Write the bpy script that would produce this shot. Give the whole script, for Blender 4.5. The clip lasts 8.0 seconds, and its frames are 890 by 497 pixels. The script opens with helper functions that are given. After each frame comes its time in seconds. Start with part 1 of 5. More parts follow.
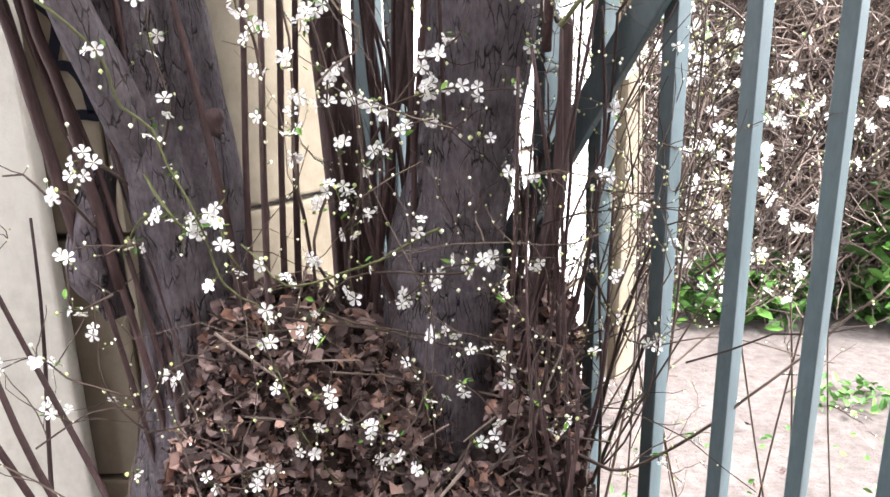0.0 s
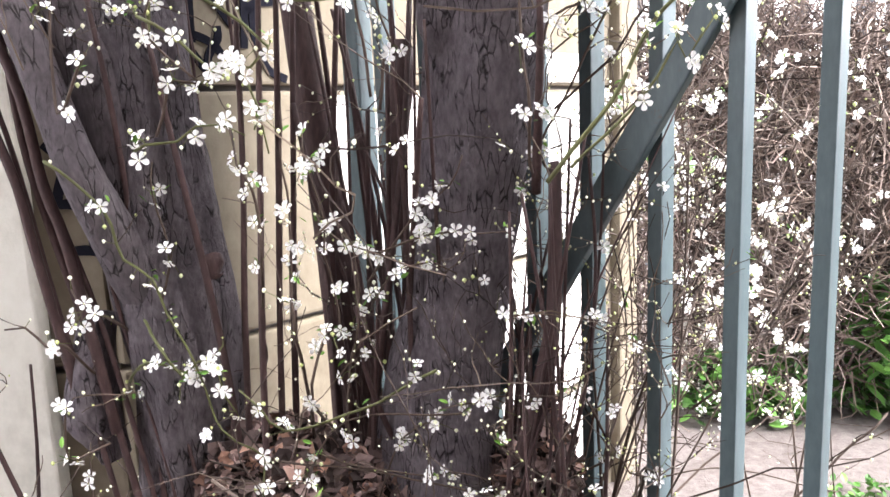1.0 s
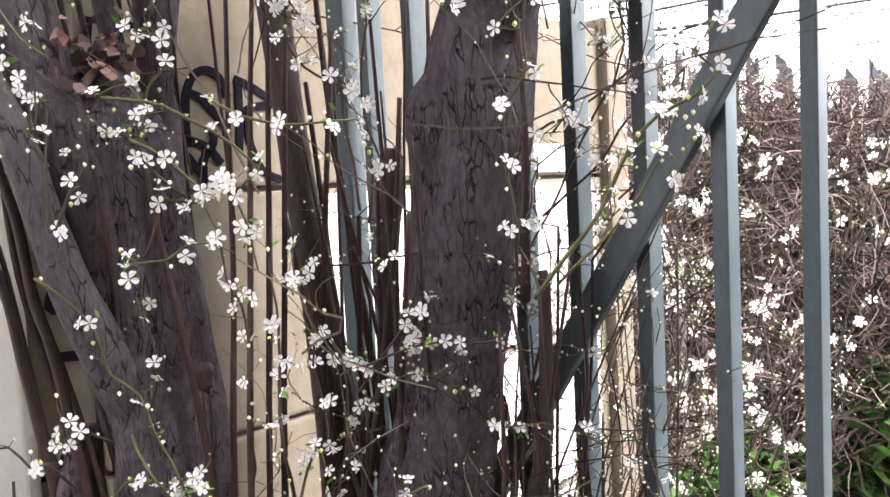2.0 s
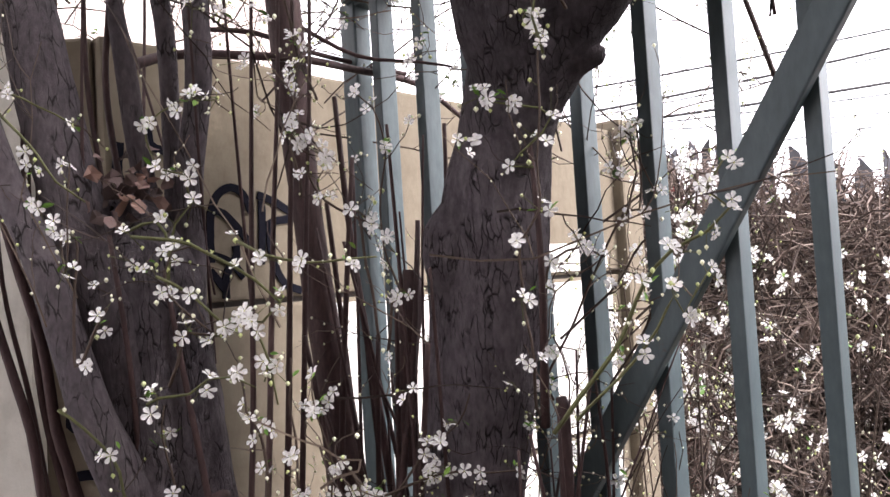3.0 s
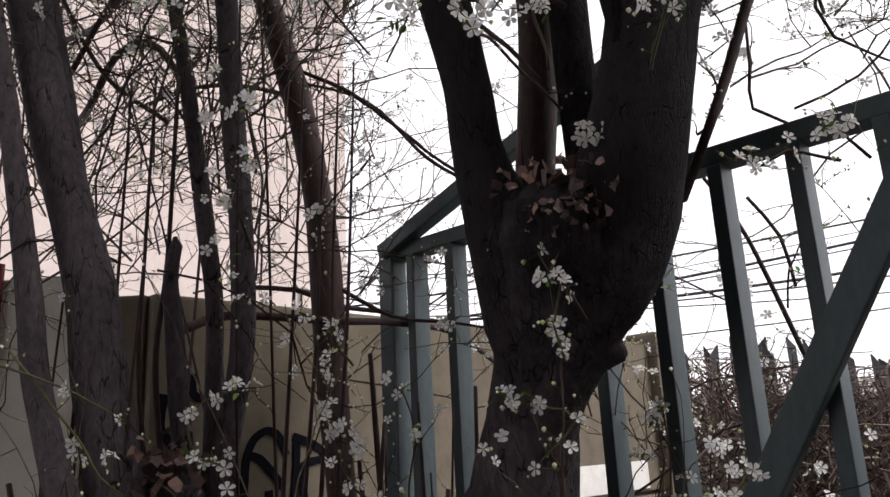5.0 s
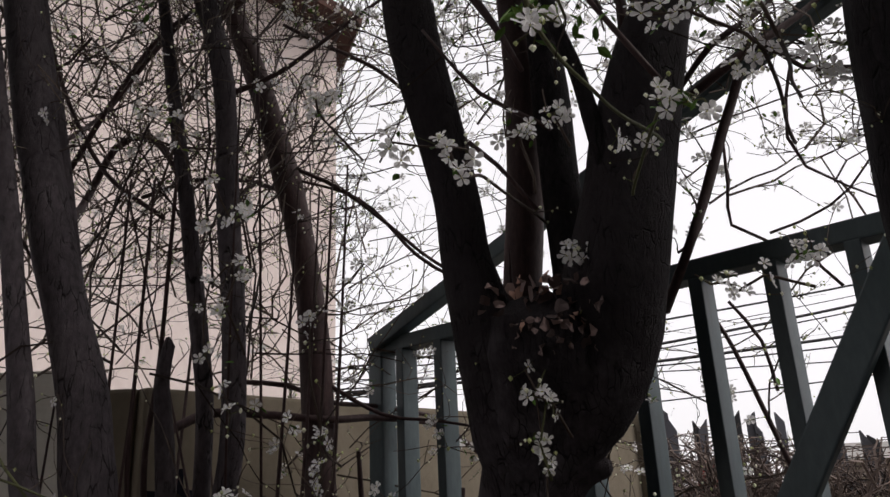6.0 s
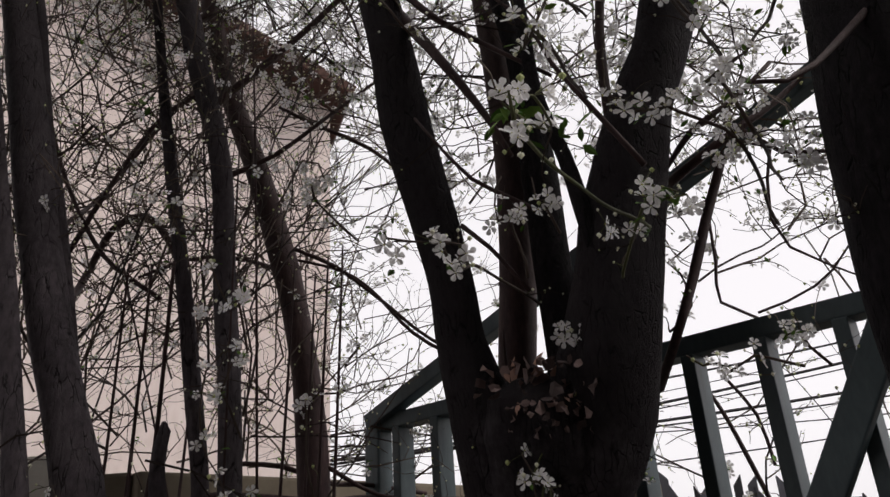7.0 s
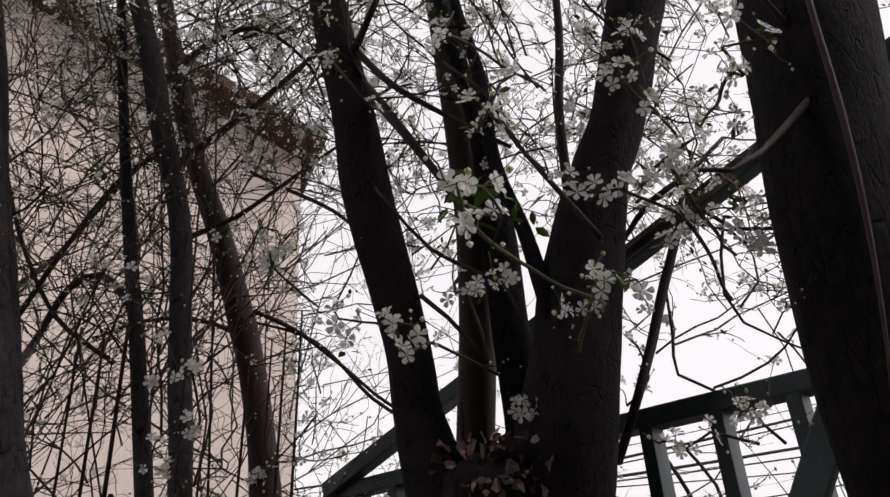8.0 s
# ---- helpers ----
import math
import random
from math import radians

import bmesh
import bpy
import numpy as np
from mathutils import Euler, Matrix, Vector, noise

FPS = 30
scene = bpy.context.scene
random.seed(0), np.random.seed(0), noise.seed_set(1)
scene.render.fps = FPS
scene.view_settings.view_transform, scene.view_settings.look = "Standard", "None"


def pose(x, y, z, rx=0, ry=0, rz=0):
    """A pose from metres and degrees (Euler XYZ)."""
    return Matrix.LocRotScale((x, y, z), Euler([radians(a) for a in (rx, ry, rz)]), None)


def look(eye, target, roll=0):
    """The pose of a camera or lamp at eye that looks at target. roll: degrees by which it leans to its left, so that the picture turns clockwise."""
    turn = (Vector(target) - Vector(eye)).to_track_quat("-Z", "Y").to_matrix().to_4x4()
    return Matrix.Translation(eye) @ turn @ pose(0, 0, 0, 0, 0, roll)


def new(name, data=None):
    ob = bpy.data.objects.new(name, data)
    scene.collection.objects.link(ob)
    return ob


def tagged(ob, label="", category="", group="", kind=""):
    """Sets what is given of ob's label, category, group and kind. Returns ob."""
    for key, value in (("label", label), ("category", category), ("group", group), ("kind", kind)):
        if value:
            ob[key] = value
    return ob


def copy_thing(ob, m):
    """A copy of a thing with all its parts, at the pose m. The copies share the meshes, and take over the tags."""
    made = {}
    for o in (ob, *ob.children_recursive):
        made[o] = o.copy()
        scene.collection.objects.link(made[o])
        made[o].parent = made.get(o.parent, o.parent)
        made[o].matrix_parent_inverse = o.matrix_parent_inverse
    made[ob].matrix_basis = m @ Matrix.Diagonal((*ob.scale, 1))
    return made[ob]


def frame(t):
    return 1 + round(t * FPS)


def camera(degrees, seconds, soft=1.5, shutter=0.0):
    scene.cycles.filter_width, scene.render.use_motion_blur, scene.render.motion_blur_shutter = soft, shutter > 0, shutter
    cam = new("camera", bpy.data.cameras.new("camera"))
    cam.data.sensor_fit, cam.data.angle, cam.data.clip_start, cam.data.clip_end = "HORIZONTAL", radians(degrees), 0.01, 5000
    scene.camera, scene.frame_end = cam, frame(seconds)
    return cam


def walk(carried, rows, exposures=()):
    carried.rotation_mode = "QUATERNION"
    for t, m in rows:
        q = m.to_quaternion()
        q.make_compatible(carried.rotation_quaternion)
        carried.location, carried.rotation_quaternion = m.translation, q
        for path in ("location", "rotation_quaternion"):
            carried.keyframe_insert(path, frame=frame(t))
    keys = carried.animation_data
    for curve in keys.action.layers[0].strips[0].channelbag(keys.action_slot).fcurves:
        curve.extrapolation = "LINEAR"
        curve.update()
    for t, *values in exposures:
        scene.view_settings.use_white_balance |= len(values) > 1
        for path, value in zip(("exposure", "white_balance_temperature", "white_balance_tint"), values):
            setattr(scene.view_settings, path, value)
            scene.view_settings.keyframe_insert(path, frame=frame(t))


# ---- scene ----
cam = camera(61.15, 8.0)
# seconds, eye x y z, yaw, pitch, roll
PATH = [
    (0.0, 0.0003, 0.0007, 1.3002, 0.026, -16.368, -1.389),
    (0.5, 0.0044, -0.0011, 1.3495, 0.048, -13.132, -2.003),
    (1.0, 0.0073, 0.0025, 1.3781, -0.281, -9.995, -2.455),
    (2.5, 0.0263, 0.0065, 1.4557, -0.431, -1.505, -3.405),
    (3.0, 0.0266, -0.0049, 1.4899, 0.440, 1.740, -3.499),
    (3.5, 0.0289, -0.0277, 1.5339, 1.247, 4.777, -3.515),
    (4.0, 0.0368, -0.0423, 1.5789, 2.327, 8.531, -3.130),
    (4.5, 0.0478, -0.0469, 1.6123, 3.279, 11.780, -2.998),
    (6.0, 0.0617, -0.1119, 1.7150, 1.929, 18.642, -2.603),
    (6.5, 0.0612, -0.1265, 1.7283, 1.627, 21.010, -3.001),
    (7.0, 0.0642, -0.1409, 1.7392, 1.179, 23.174, -3.803),
    (7.5, 0.0695, -0.1545, 1.7485, 0.698, 25.019, -4.371),
    (8.0, 0.0843, -0.1514, 1.7688, -1.561, 26.674, -4.378),
]


def heading(x, y, z, yaw, pitch, roll):
    a, b = radians(yaw), radians(pitch)
    ahead = Vector((-math.sin(a) * math.cos(b), math.cos(a) * math.cos(b), math.sin(b)))
    return look((x, y, z), Vector((x, y, z)) + ahead, roll)


EXPOSURES = [(0.0, 3.28, 6280, 12), (1.0, 3.18, 6280, 13), (2.5, 2.42, 6450, 18), (3.5, 1.8, 6450, 18), (4.5, 0.9, 6450, 16), (6.0, -0.15, 6550, 14), (8.0, -0.22, 6600, 15)]
walk(cam, [(r[0], heading(*r[1:])) for r in PATH], EXPOSURES)

# ---- light: a bright overcast sky, brightest to the right beyond the railing ----
world = bpy.data.worlds.new("overcast_sky")
scene.world = world
world.use_nodes = True
wn = world.node_tree
sky = wn.nodes.new("ShaderNodeTexSky")
sky.sky_type, sky.sun_disc = "NISHITA", False
sky.sun_elevation, sky.sun_rotation = radians(45), radians(105)
sky.dust_density, sky.air_density = 4.0, 1.0
pale = wn.nodes.new("ShaderNodeHueSaturation")
pale.inputs["Saturation"].default_value = 0.22
wn.links.new(sky.outputs[0], pale.inputs["Color"])
cloud = wn.nodes.new("ShaderNodeMix")
cloud.data_type = "RGBA"
cloud.inputs[0].default_value = 0.72
cloud.inputs[7].default_value = (8.9, 8.85, 8.95, 1)
wn.links.new(pale.outputs[0], cloud.inputs[6])
wn.links.new(cloud.outputs[2], wn.nodes["Background"].inputs["Color"])
wn.nodes["Background"].inputs["Strength"].default_value = 0.15
sun = new("sun", bpy.data.lights.new("sun", "SUN"))
sun.data.energy, sun.data.angle, sun.data.color = 1.5, radians(20), (1.0, 0.97, 0.92)
sun.matrix_world = look((6.0, -1.6, 6.2), (0, 0, 0))


# ---- materials ----
def node(nt, kind, **sets):
    n = nt.nodes.new(kind)
    for k, v in sets.items():
        n.inputs[k].default_value = v
    return n


def surface(name, stops, scale=(8, 8, 8), rough=0.85, bump=0.4, bump_scale=60, fine=0.5, metal=0.0, island=0.0, per_object=0.0,
            stretch_bump=(1, 1, 1), distance=0.004, spec=0.3, blotch=None):
    """A mottled surface: stops are (position, colour) of a ramp over two noises; a third one gives relief."""
    m = bpy.data.materials.new(name)
    m.use_nodes = True
    nt = m.node_tree
    bs = nt.nodes["Principled BSDF"]
    bs.inputs["Roughness"].default_value, bs.inputs["Metallic"].default_value = rough, metal
    bs.inputs["Specular IOR Level"].default_value = spec
    co = nt.nodes.new("ShaderNodeTexCoord")
    mp = node(nt, "ShaderNodeMapping", Scale=scale)
    nt.links.new(co.outputs["Object"], mp.inputs[0])
    n1 = node(nt, "ShaderNodeTexNoise", Scale=1.0, Detail=6.0, Roughness=0.65)
    n2 = node(nt, "ShaderNodeTexNoise", Scale=9.0, Detail=4.0, Roughness=0.6)
    nt.links.new(mp.outputs[0], n1.inputs["Vector"])
    nt.links.new(mp.outputs[0], n2.inputs["Vector"])
    mix = nt.nodes.new("ShaderNodeMix")
    mix.inputs[0].default_value = fine
    nt.links.new(n1.outputs["Fac"], mix.inputs[2])
    nt.links.new(n2.outputs["Fac"], mix.inputs[3])
    fac = mix.outputs[0]
    if island or per_object:
        src = nt.nodes.new("ShaderNodeNewGeometry").outputs["Random Per Island"] if island else nt.nodes.new("ShaderNodeObjectInfo").outputs["Random"]
        mm = nt.nodes.new("ShaderNodeMix")
        mm.inputs[0].default_value = island or per_object
        nt.links.new(fac, mm.inputs[2])
        nt.links.new(src, mm.inputs[3])
        fac = mm.outputs[0]
    ramp = nt.nodes.new("ShaderNodeValToRGB")
    while len(ramp.color_ramp.elements) < len(stops):
        ramp.color_ramp.elements.new(0.5)
    for e, (p, c) in zip(ramp.color_ramp.elements, stops):
        e.position, e.color = p, (*c, 1)
    nt.links.new(fac, ramp.inputs[0])
    colour = ramp.outputs[0]
    if blotch:
        at, size, width = blotch
        n4 = node(nt, "ShaderNodeTexNoise", Scale=size, Detail=5.0, Roughness=0.7)
        nt.links.new(co.outputs["Object"], n4.inputs["Vector"])
        r4 = nt.nodes.new("ShaderNodeValToRGB")
        r4.color_ramp.elements[0].position, r4.color_ramp.elements[1].position = width, width + 0.1
        nt.links.new(n4.outputs["Fac"], r4.inputs[0])
        mc = nt.nodes.new("ShaderNodeMix")
        mc.data_type = "RGBA"
        nt.links.new(r4.outputs[0], mc.inputs[0])
        nt.links.new(colour, mc.inputs[6])
        mc.inputs[7].default_value = (*at, 1)
        colour = mc.outputs[2]
    nt.links.new(colour, bs.inputs["Base Color"])
    if bump:
        mb = node(nt, "ShaderNodeMapping", Scale=stretch_bump)
        nt.links.new(co.outputs["Object"], mb.inputs[0])
        n3 = node(nt, "ShaderNodeTexNoise", Scale=bump_scale, Detail=7.0, Roughness=0.7)
        nt.links.new(mb.outputs[0], n3.inputs["Vector"])
        b = node(nt, "ShaderNodeBump", Strength=bump, Distance=distance)
        nt.links.new(n3.outputs["Fac"], b.inputs["Height"])
        nt.links.new(b.outputs[0], bs.inputs["Normal"])
    return m


def bark(name, dark, mid, light, crack_scale, amount):
    """Old plum bark: mottled grey with upright fissures that break off and start again."""
    m = surface(name, [(0.3, dark), (0.5, mid), (0.72, light)], (13, 13, 6), 0.88, 0.0, spec=0.2)
    nt = m.node_tree
    bs = nt.nodes["Principled BSDF"]
    co = nt.nodes.new("ShaderNodeTexCoord")
    warp = node(nt, "ShaderNodeTexNoise", Scale=26.0, Detail=4.0)
    nt.links.new(co.outputs["Object"], warp.inputs["Vector"])
    add = nt.nodes.new("ShaderNodeMix")
    add.data_type, add.blend_type = "RGBA", "ADD"
    add.inputs[0].default_value = 0.016
    nt.links.new(co.outputs["Object"], add.inputs[6])
    nt.links.new(warp.outputs["Color"], add.inputs[7])
    mp = node(nt, "ShaderNodeMapping", Scale=(1, 1, 0.13))
    nt.links.new(add.outputs[2], mp.inputs[0])
    vo = node(nt, "ShaderNodeTexVoronoi", Scale=crack_scale)
    vo.feature = "DISTANCE_TO_EDGE"
    nt.links.new(mp.outputs[0], vo.inputs["Vector"])
    line = node(nt, "ShaderNodeMapRange", **{"From Min": 0.0, "From Max": 0.06, "To Min": 1.0, "To Max": 0.0})
    nt.links.new(vo.outputs["Distance"], line.inputs["Value"])
    patch = node(nt, "ShaderNodeTexNoise", Scale=24.0, Detail=5.0)
    nt.links.new(co.outputs["Object"], patch.inputs["Vector"])
    gate = node(nt, "ShaderNodeMapRange", **{"From Min": 0.46, "From Max": 0.55, "To Min": 0.0, "To Max": 1.0})
    nt.links.new(patch.outputs["Fac"], gate.inputs["Value"])
    crack = nt.nodes.new("ShaderNodeMath")
    crack.operation = "MULTIPLY"
    nt.links.new(line.outputs[0], crack.inputs[0])
    nt.links.new(gate.outputs[0], crack.inputs[1])
    old = bs.inputs["Base Color"].links[0].from_socket
    mc = nt.nodes.new("ShaderNodeMix")
    mc.data_type = "RGBA"
    nt.links.new(crack.outputs[0], mc.inputs[0])
    nt.links.new(old, mc.inputs[6])
    mc.inputs[7].default_value = (0.012, 0.009, 0.009, 1)
    nt.links.new(mc.outputs[2], bs.inputs["Base Color"])
    fine = node(nt, "ShaderNodeTexNoise", Scale=95.0, Detail=8.0, Roughness=0.75)
    ms = node(nt, "ShaderNodeMapping", Scale=(1, 1, 0.45))
    nt.links.new(co.outputs["Object"], ms.inputs[0])
    nt.links.new(ms.outputs[0], fine.inputs["Vector"])
    high = nt.nodes.new("ShaderNodeMath")
    high.operation = "SUBTRACT"
    nt.links.new(fine.outputs["Fac"], high.inputs[0])
    nt.links.new(crack.outputs[0], high.inputs[1])
    b = node(nt, "ShaderNodeBump", Strength=amount, Distance=0.018)
    nt.links.new(high.outputs[0], b.inputs["Height"])
    nt.links.new(b.outputs[0], bs.inputs["Normal"])
    return m


BARK = bark("old_bark", (0.066, 0.054, 0.062), (0.163, 0.138, 0.154), (0.275, 0.238, 0.257), 100, 1.0)
# much darker copy of BARK: the shade of backlit stems is in its colour
SHADED_BARK = bark("shaded_dark_bark", (0.008, 0.006, 0.007), (0.019, 0.015, 0.017), (0.042, 0.035, 0.038), 100, 1.0)
OLD_BARK_LEFT = bark("rough_grey_bark", (0.055, 0.045, 0.051), (0.145, 0.123, 0.137), (0.245, 0.214, 0.23), 100, 1.0)
BARK_SMOOTH = bark("smooth_grey_bark", (0.04, 0.033, 0.037), (0.095, 0.081, 0.089), (0.17, 0.148, 0.158), 80, 0.5)


def shade_above(m, low, high, most):
    """Darkens the bark in a ragged band between two heights, painting in backlit shade."""
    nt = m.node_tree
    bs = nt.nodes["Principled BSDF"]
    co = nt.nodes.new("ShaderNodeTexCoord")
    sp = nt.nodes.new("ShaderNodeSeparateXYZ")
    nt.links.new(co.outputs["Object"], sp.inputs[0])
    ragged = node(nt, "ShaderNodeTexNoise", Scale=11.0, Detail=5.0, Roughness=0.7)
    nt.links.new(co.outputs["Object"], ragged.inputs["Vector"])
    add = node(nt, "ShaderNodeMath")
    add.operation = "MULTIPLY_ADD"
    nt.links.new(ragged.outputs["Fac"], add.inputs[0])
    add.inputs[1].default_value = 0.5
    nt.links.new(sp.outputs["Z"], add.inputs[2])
    shade_fac = node(nt, "ShaderNodeMapRange", **{"From Min": low + 0.25, "From Max": high + 0.25, "To Min": 0.0, "To Max": most})
    nt.links.new(add.outputs[0], shade_fac.inputs["Value"])
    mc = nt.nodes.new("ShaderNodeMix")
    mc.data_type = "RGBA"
    nt.links.new(shade_fac.outputs[0], mc.inputs[0])
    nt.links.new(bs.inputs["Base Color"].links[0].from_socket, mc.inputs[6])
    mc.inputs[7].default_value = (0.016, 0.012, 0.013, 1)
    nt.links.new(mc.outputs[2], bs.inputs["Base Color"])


# dark fork bark, plus the limbs' shade against the sky put into the colour
shade_above(BARK, 1.5, 1.9, 0.88)
shade_above(BARK_SMOOTH, 2.05, 2.6, 0.65)
BARK_RED = surface("young_bark", [(0.3, (0.023, 0.013, 0.013)), (0.55, (0.058, 0.032, 0.031)), (0.75, (0.105, 0.068, 0.064))], (20, 20, 6), 0.7, 0.5, 90, 0.5,
                   stretch_bump=(1, 1, 0.4), spec=0.3)
TWIG = surface("twig_bark", [(0.3, (0.025, 0.016, 0.013)), (0.55, (0.062, 0.042, 0.033)), (0.75, (0.115, 0.085, 0.062))], (30, 30, 12), 0.75, 0.3, 120, 0.5, island=0.5)
GREEN_TWIG = surface("green_twig", [(0.3, (0.05, 0.05, 0.02)), (0.6, (0.1, 0.105, 0.04)), (0.8, (0.13, 0.1, 0.06))], (30, 30, 12), 0.65, 0.3, 120, 0.5)
PAINT = surface("grey_green_paint", [(0.3, (0.034, 0.053, 0.059)), (0.55, (0.057, 0.083, 0.091)), (0.8, (0.085, 0.117, 0.125))], (12, 12, 4), 0.45, 0.25, 90, 0.5,
                distance=0.001, spec=0.45, blotch=((0.07, 0.055, 0.045), 30, 0.66))
CREAM = surface("cream_concrete", [(0.3, (0.112, 0.091, 0.064)), (0.52, (0.162, 0.136, 0.1)), (0.75, (0.208, 0.181, 0.139))], (3, 3, 2), 0.9, 0.5, 70, 0.45,
                distance=0.003, blotch=((0.2, 0.165, 0.12), 7, 0.64))
PALE = surface("pale_cream_concrete", [(0.3, (0.42, 0.4, 0.35)), (0.52, (0.56, 0.535, 0.475)), (0.75, (0.63, 0.61, 0.55))], (4, 4, 3), 0.9, 0.5, 70, 0.45, distance=0.003, blotch=((0.3, 0.27, 0.22), 9, 0.66))
WHITEWASH = surface("whitewashed_concrete", [(0.3, (0.6, 0.58, 0.53)), (0.6, (0.8, 0.79, 0.75))], (4, 4, 3), 0.9, 0.4, 60, 0.4)
SPRAY = surface("black_spray_paint", [(0.3, (0.006, 0.006, 0.009)), (0.7, (0.012, 0.012, 0.018))], (20, 20, 20), 0.95, 0.2, 90, spec=0.05)
DUST = surface("pale_dry_ground", [(0.3, (0.062, 0.05, 0.046)), (0.5, (0.115, 0.097, 0.09)), (0.72, (0.18, 0.156, 0.146))], (3, 3, 3), 0.95, 0.8, 26, 0.55, distance=0.02)
RENDER = surface("pinkish_plaster", [(0.3, (0.64, 0.54, 0.495)), (0.55, (0.74, 0.64, 0.595)), (0.75, (0.79, 0.71, 0.665))], (1.2, 1.2, 0.6), 0.95, 0.3, 40, 0.5)
EAVE = surface("stained_eave_boards", [(0.3, (0.035, 0.018, 0.013)), (0.6, (0.085, 0.04, 0.03))], (3, 3, 3), 0.8, 0.3, 30)

# dark surface of the sheets that are added only to hold back light
BLOCKER = surface("dark_blocker", [(0.3, (0.07, 0.062, 0.056)), (0.7, (0.12, 0.105, 0.095))], (1.5, 1.5, 1.5), 0.9, 0.3, 30)
TWIG_BARK = BARK_RED
PETAL = surface("white_petal", [(0.2, (0.84, 0.82, 0.82)), (0.7, (0.9, 0.89, 0.89))], (60, 60, 60), 0.6, 0.0)
thin = PETAL.node_tree.nodes.new("ShaderNodeBsdfTranslucent")
thin.inputs["Color"].default_value = (0.9, 0.89, 0.88, 1)
both = PETAL.node_tree.nodes.new("ShaderNodeMixShader")
both.inputs[0].default_value = 0.4
PETAL.node_tree.links.new(PETAL.node_tree.nodes["Principled BSDF"].outputs[0], both.inputs[1])
PETAL.node_tree.links.new(thin.outputs[0], both.inputs[2])
PETAL.node_tree.links.new(both.outputs[0], PETAL.node_tree.nodes["Material Output"].inputs["Surface"])
STAMEN = surface("stamen", [(0.3, (0.5, 0.42, 0.12)), (0.7, (0.45, 0.5, 0.15))], (60, 60, 60), 0.6, 0.0)
BUD = surface("bud", [(0.3, (0.45, 0.5, 0.2)), (0.6, (0.8, 0.8, 0.62))], (50, 50, 50), 0.6, 0.0, island=0.8)
LEAF = surface("fresh_leaf", [(0.25, (0.05, 0.12, 0.015)), (0.6, (0.11, 0.24, 0.03)), (0.85, (0.2, 0.33, 0.06))], (25, 25, 25), 0.5, 0.2, 80, 0.4, island=0.6)
WEED = surface("weed_leaf", [(0.25, (0.025, 0.075, 0.012)), (0.6, (0.06, 0.16, 0.025)), (0.85, (0.12, 0.25, 0.05))], (8, 8, 8), 0.5, 0.2, 40, 0.4, island=0.7)
LITTER = surface("dead_leaf", [(0.2, (0.05, 0.034, 0.032)), (0.48, (0.145, 0.1, 0.094)), (0.72, (0.29, 0.205, 0.187)), (0.95, (0.42, 0.22, 0.14))], (25, 25, 25), 0.8, 0.3, 90, 0.4, island=0.75)
SOIL = surface("dark_mould", [(0.3, (0.02, 0.014, 0.012)), (0.7, (0.06, 0.042, 0.036))], (20, 20, 20), 0.95, 0.8, 60)
DRY = surface("dry_stem", [(0.25, (0.045, 0.033, 0.028)), (0.55, (0.12, 0.088, 0.075)), (0.8, (0.23, 0.182, 0.155))], (9, 9, 9), 0.85, 0.0, island=0.7)
PICKET = surface("weathered_board", [(0.3, (0.03, 0.03, 0.033)), (0.7, (0.1, 0.1, 0.115))], (6, 6, 2), 0.9, 0.4, 40, per_object=0.5)
RED = surface("red_paint", [(0.3, (0.12, 0.012, 0.012)), (0.7, (0.24, 0.025, 0.022))], (12, 12, 6), 0.55, 0.2, 60)
CABLE = surface("black_cable", [(0.3, (0.012, 0.012, 0.013)), (0.7, (0.02, 0.02, 0.022))], (3, 3, 3), 0.6, 0.0)
TILE = surface("grey_roofing", [(0.3, (0.2, 0.19, 0.18)), (0.7, (0.33, 0.31, 0.29))], (1, 1, 1), 0.9, 0.3, 20)


# ---- building tools ----
def mesh_of(name, bm, material, smooth=False):
    me = bpy.data.meshes.new(name)
    bm.to_mesh(me)
    bm.free()
    me.materials.append(material)
    if smooth:
        me.polygons.foreach_set("use_smooth", [True] * len(me.polygons))
    return me


def raw_mesh(name, verts, faces, material, smooth=False):
    me = bpy.data.meshes.new(name)
    me.from_pydata(verts, [], faces)
    me.materials.append(material)
    if smooth:
        me.polygons.foreach_set("use_smooth", [True] * len(me.polygons))
    return me


def part(name, me, parent, label=""):
    ob = new(name, me)
    ob.parent = parent
    return tagged(ob, label)


def thing(name, at, label, category, group="", kind=""):
    ob = new(name)
    ob.location = at
    ob.empty_display_size = 0.1
    return tagged(ob, label, category, group, kind)


def box_bm(size, bevel=0.0, at=(0, 0, 0)):
    bm = bmesh.new()
    bmesh.ops.create_cube(bm, size=1.0, matrix=Matrix.Translation(at) @ Matrix.Diagonal((*size, 1)))
    if bevel:
        bmesh.ops.bevel(bm, geom=bm.edges[:], offset=bevel, segments=2, affect="EDGES", profile=0.6)
    return bm


def smooth_path(pts, step):
    """Points (x, y, z, r) joined by a Catmull-Rom curve at about that step."""
    out = []
    p = [np.array(q, float) for q in pts]
    p = [2 * p[0] - p[1]] + p + [2 * p[-1] - p[-2]]
    for i in range(1, len(p) - 2):
        n = max(1, int(np.linalg.norm(p[i + 1][:3] - p[i][:3]) / step))
        for k in range(n):
            t = k / n
            a, b, c, d = p[i - 1], p[i], p[i + 1], p[i + 2]
            q = 0.5 * (2 * b + (c - a) * t + (2 * a - 5 * b + 4 * c - d) * t * t + (3 * b - a - 3 * c + d) * t**3)
            q[3] = b[3] + (c[3] - b[3]) * t
            out.append(q)
    out.append(p[-2])
    return out


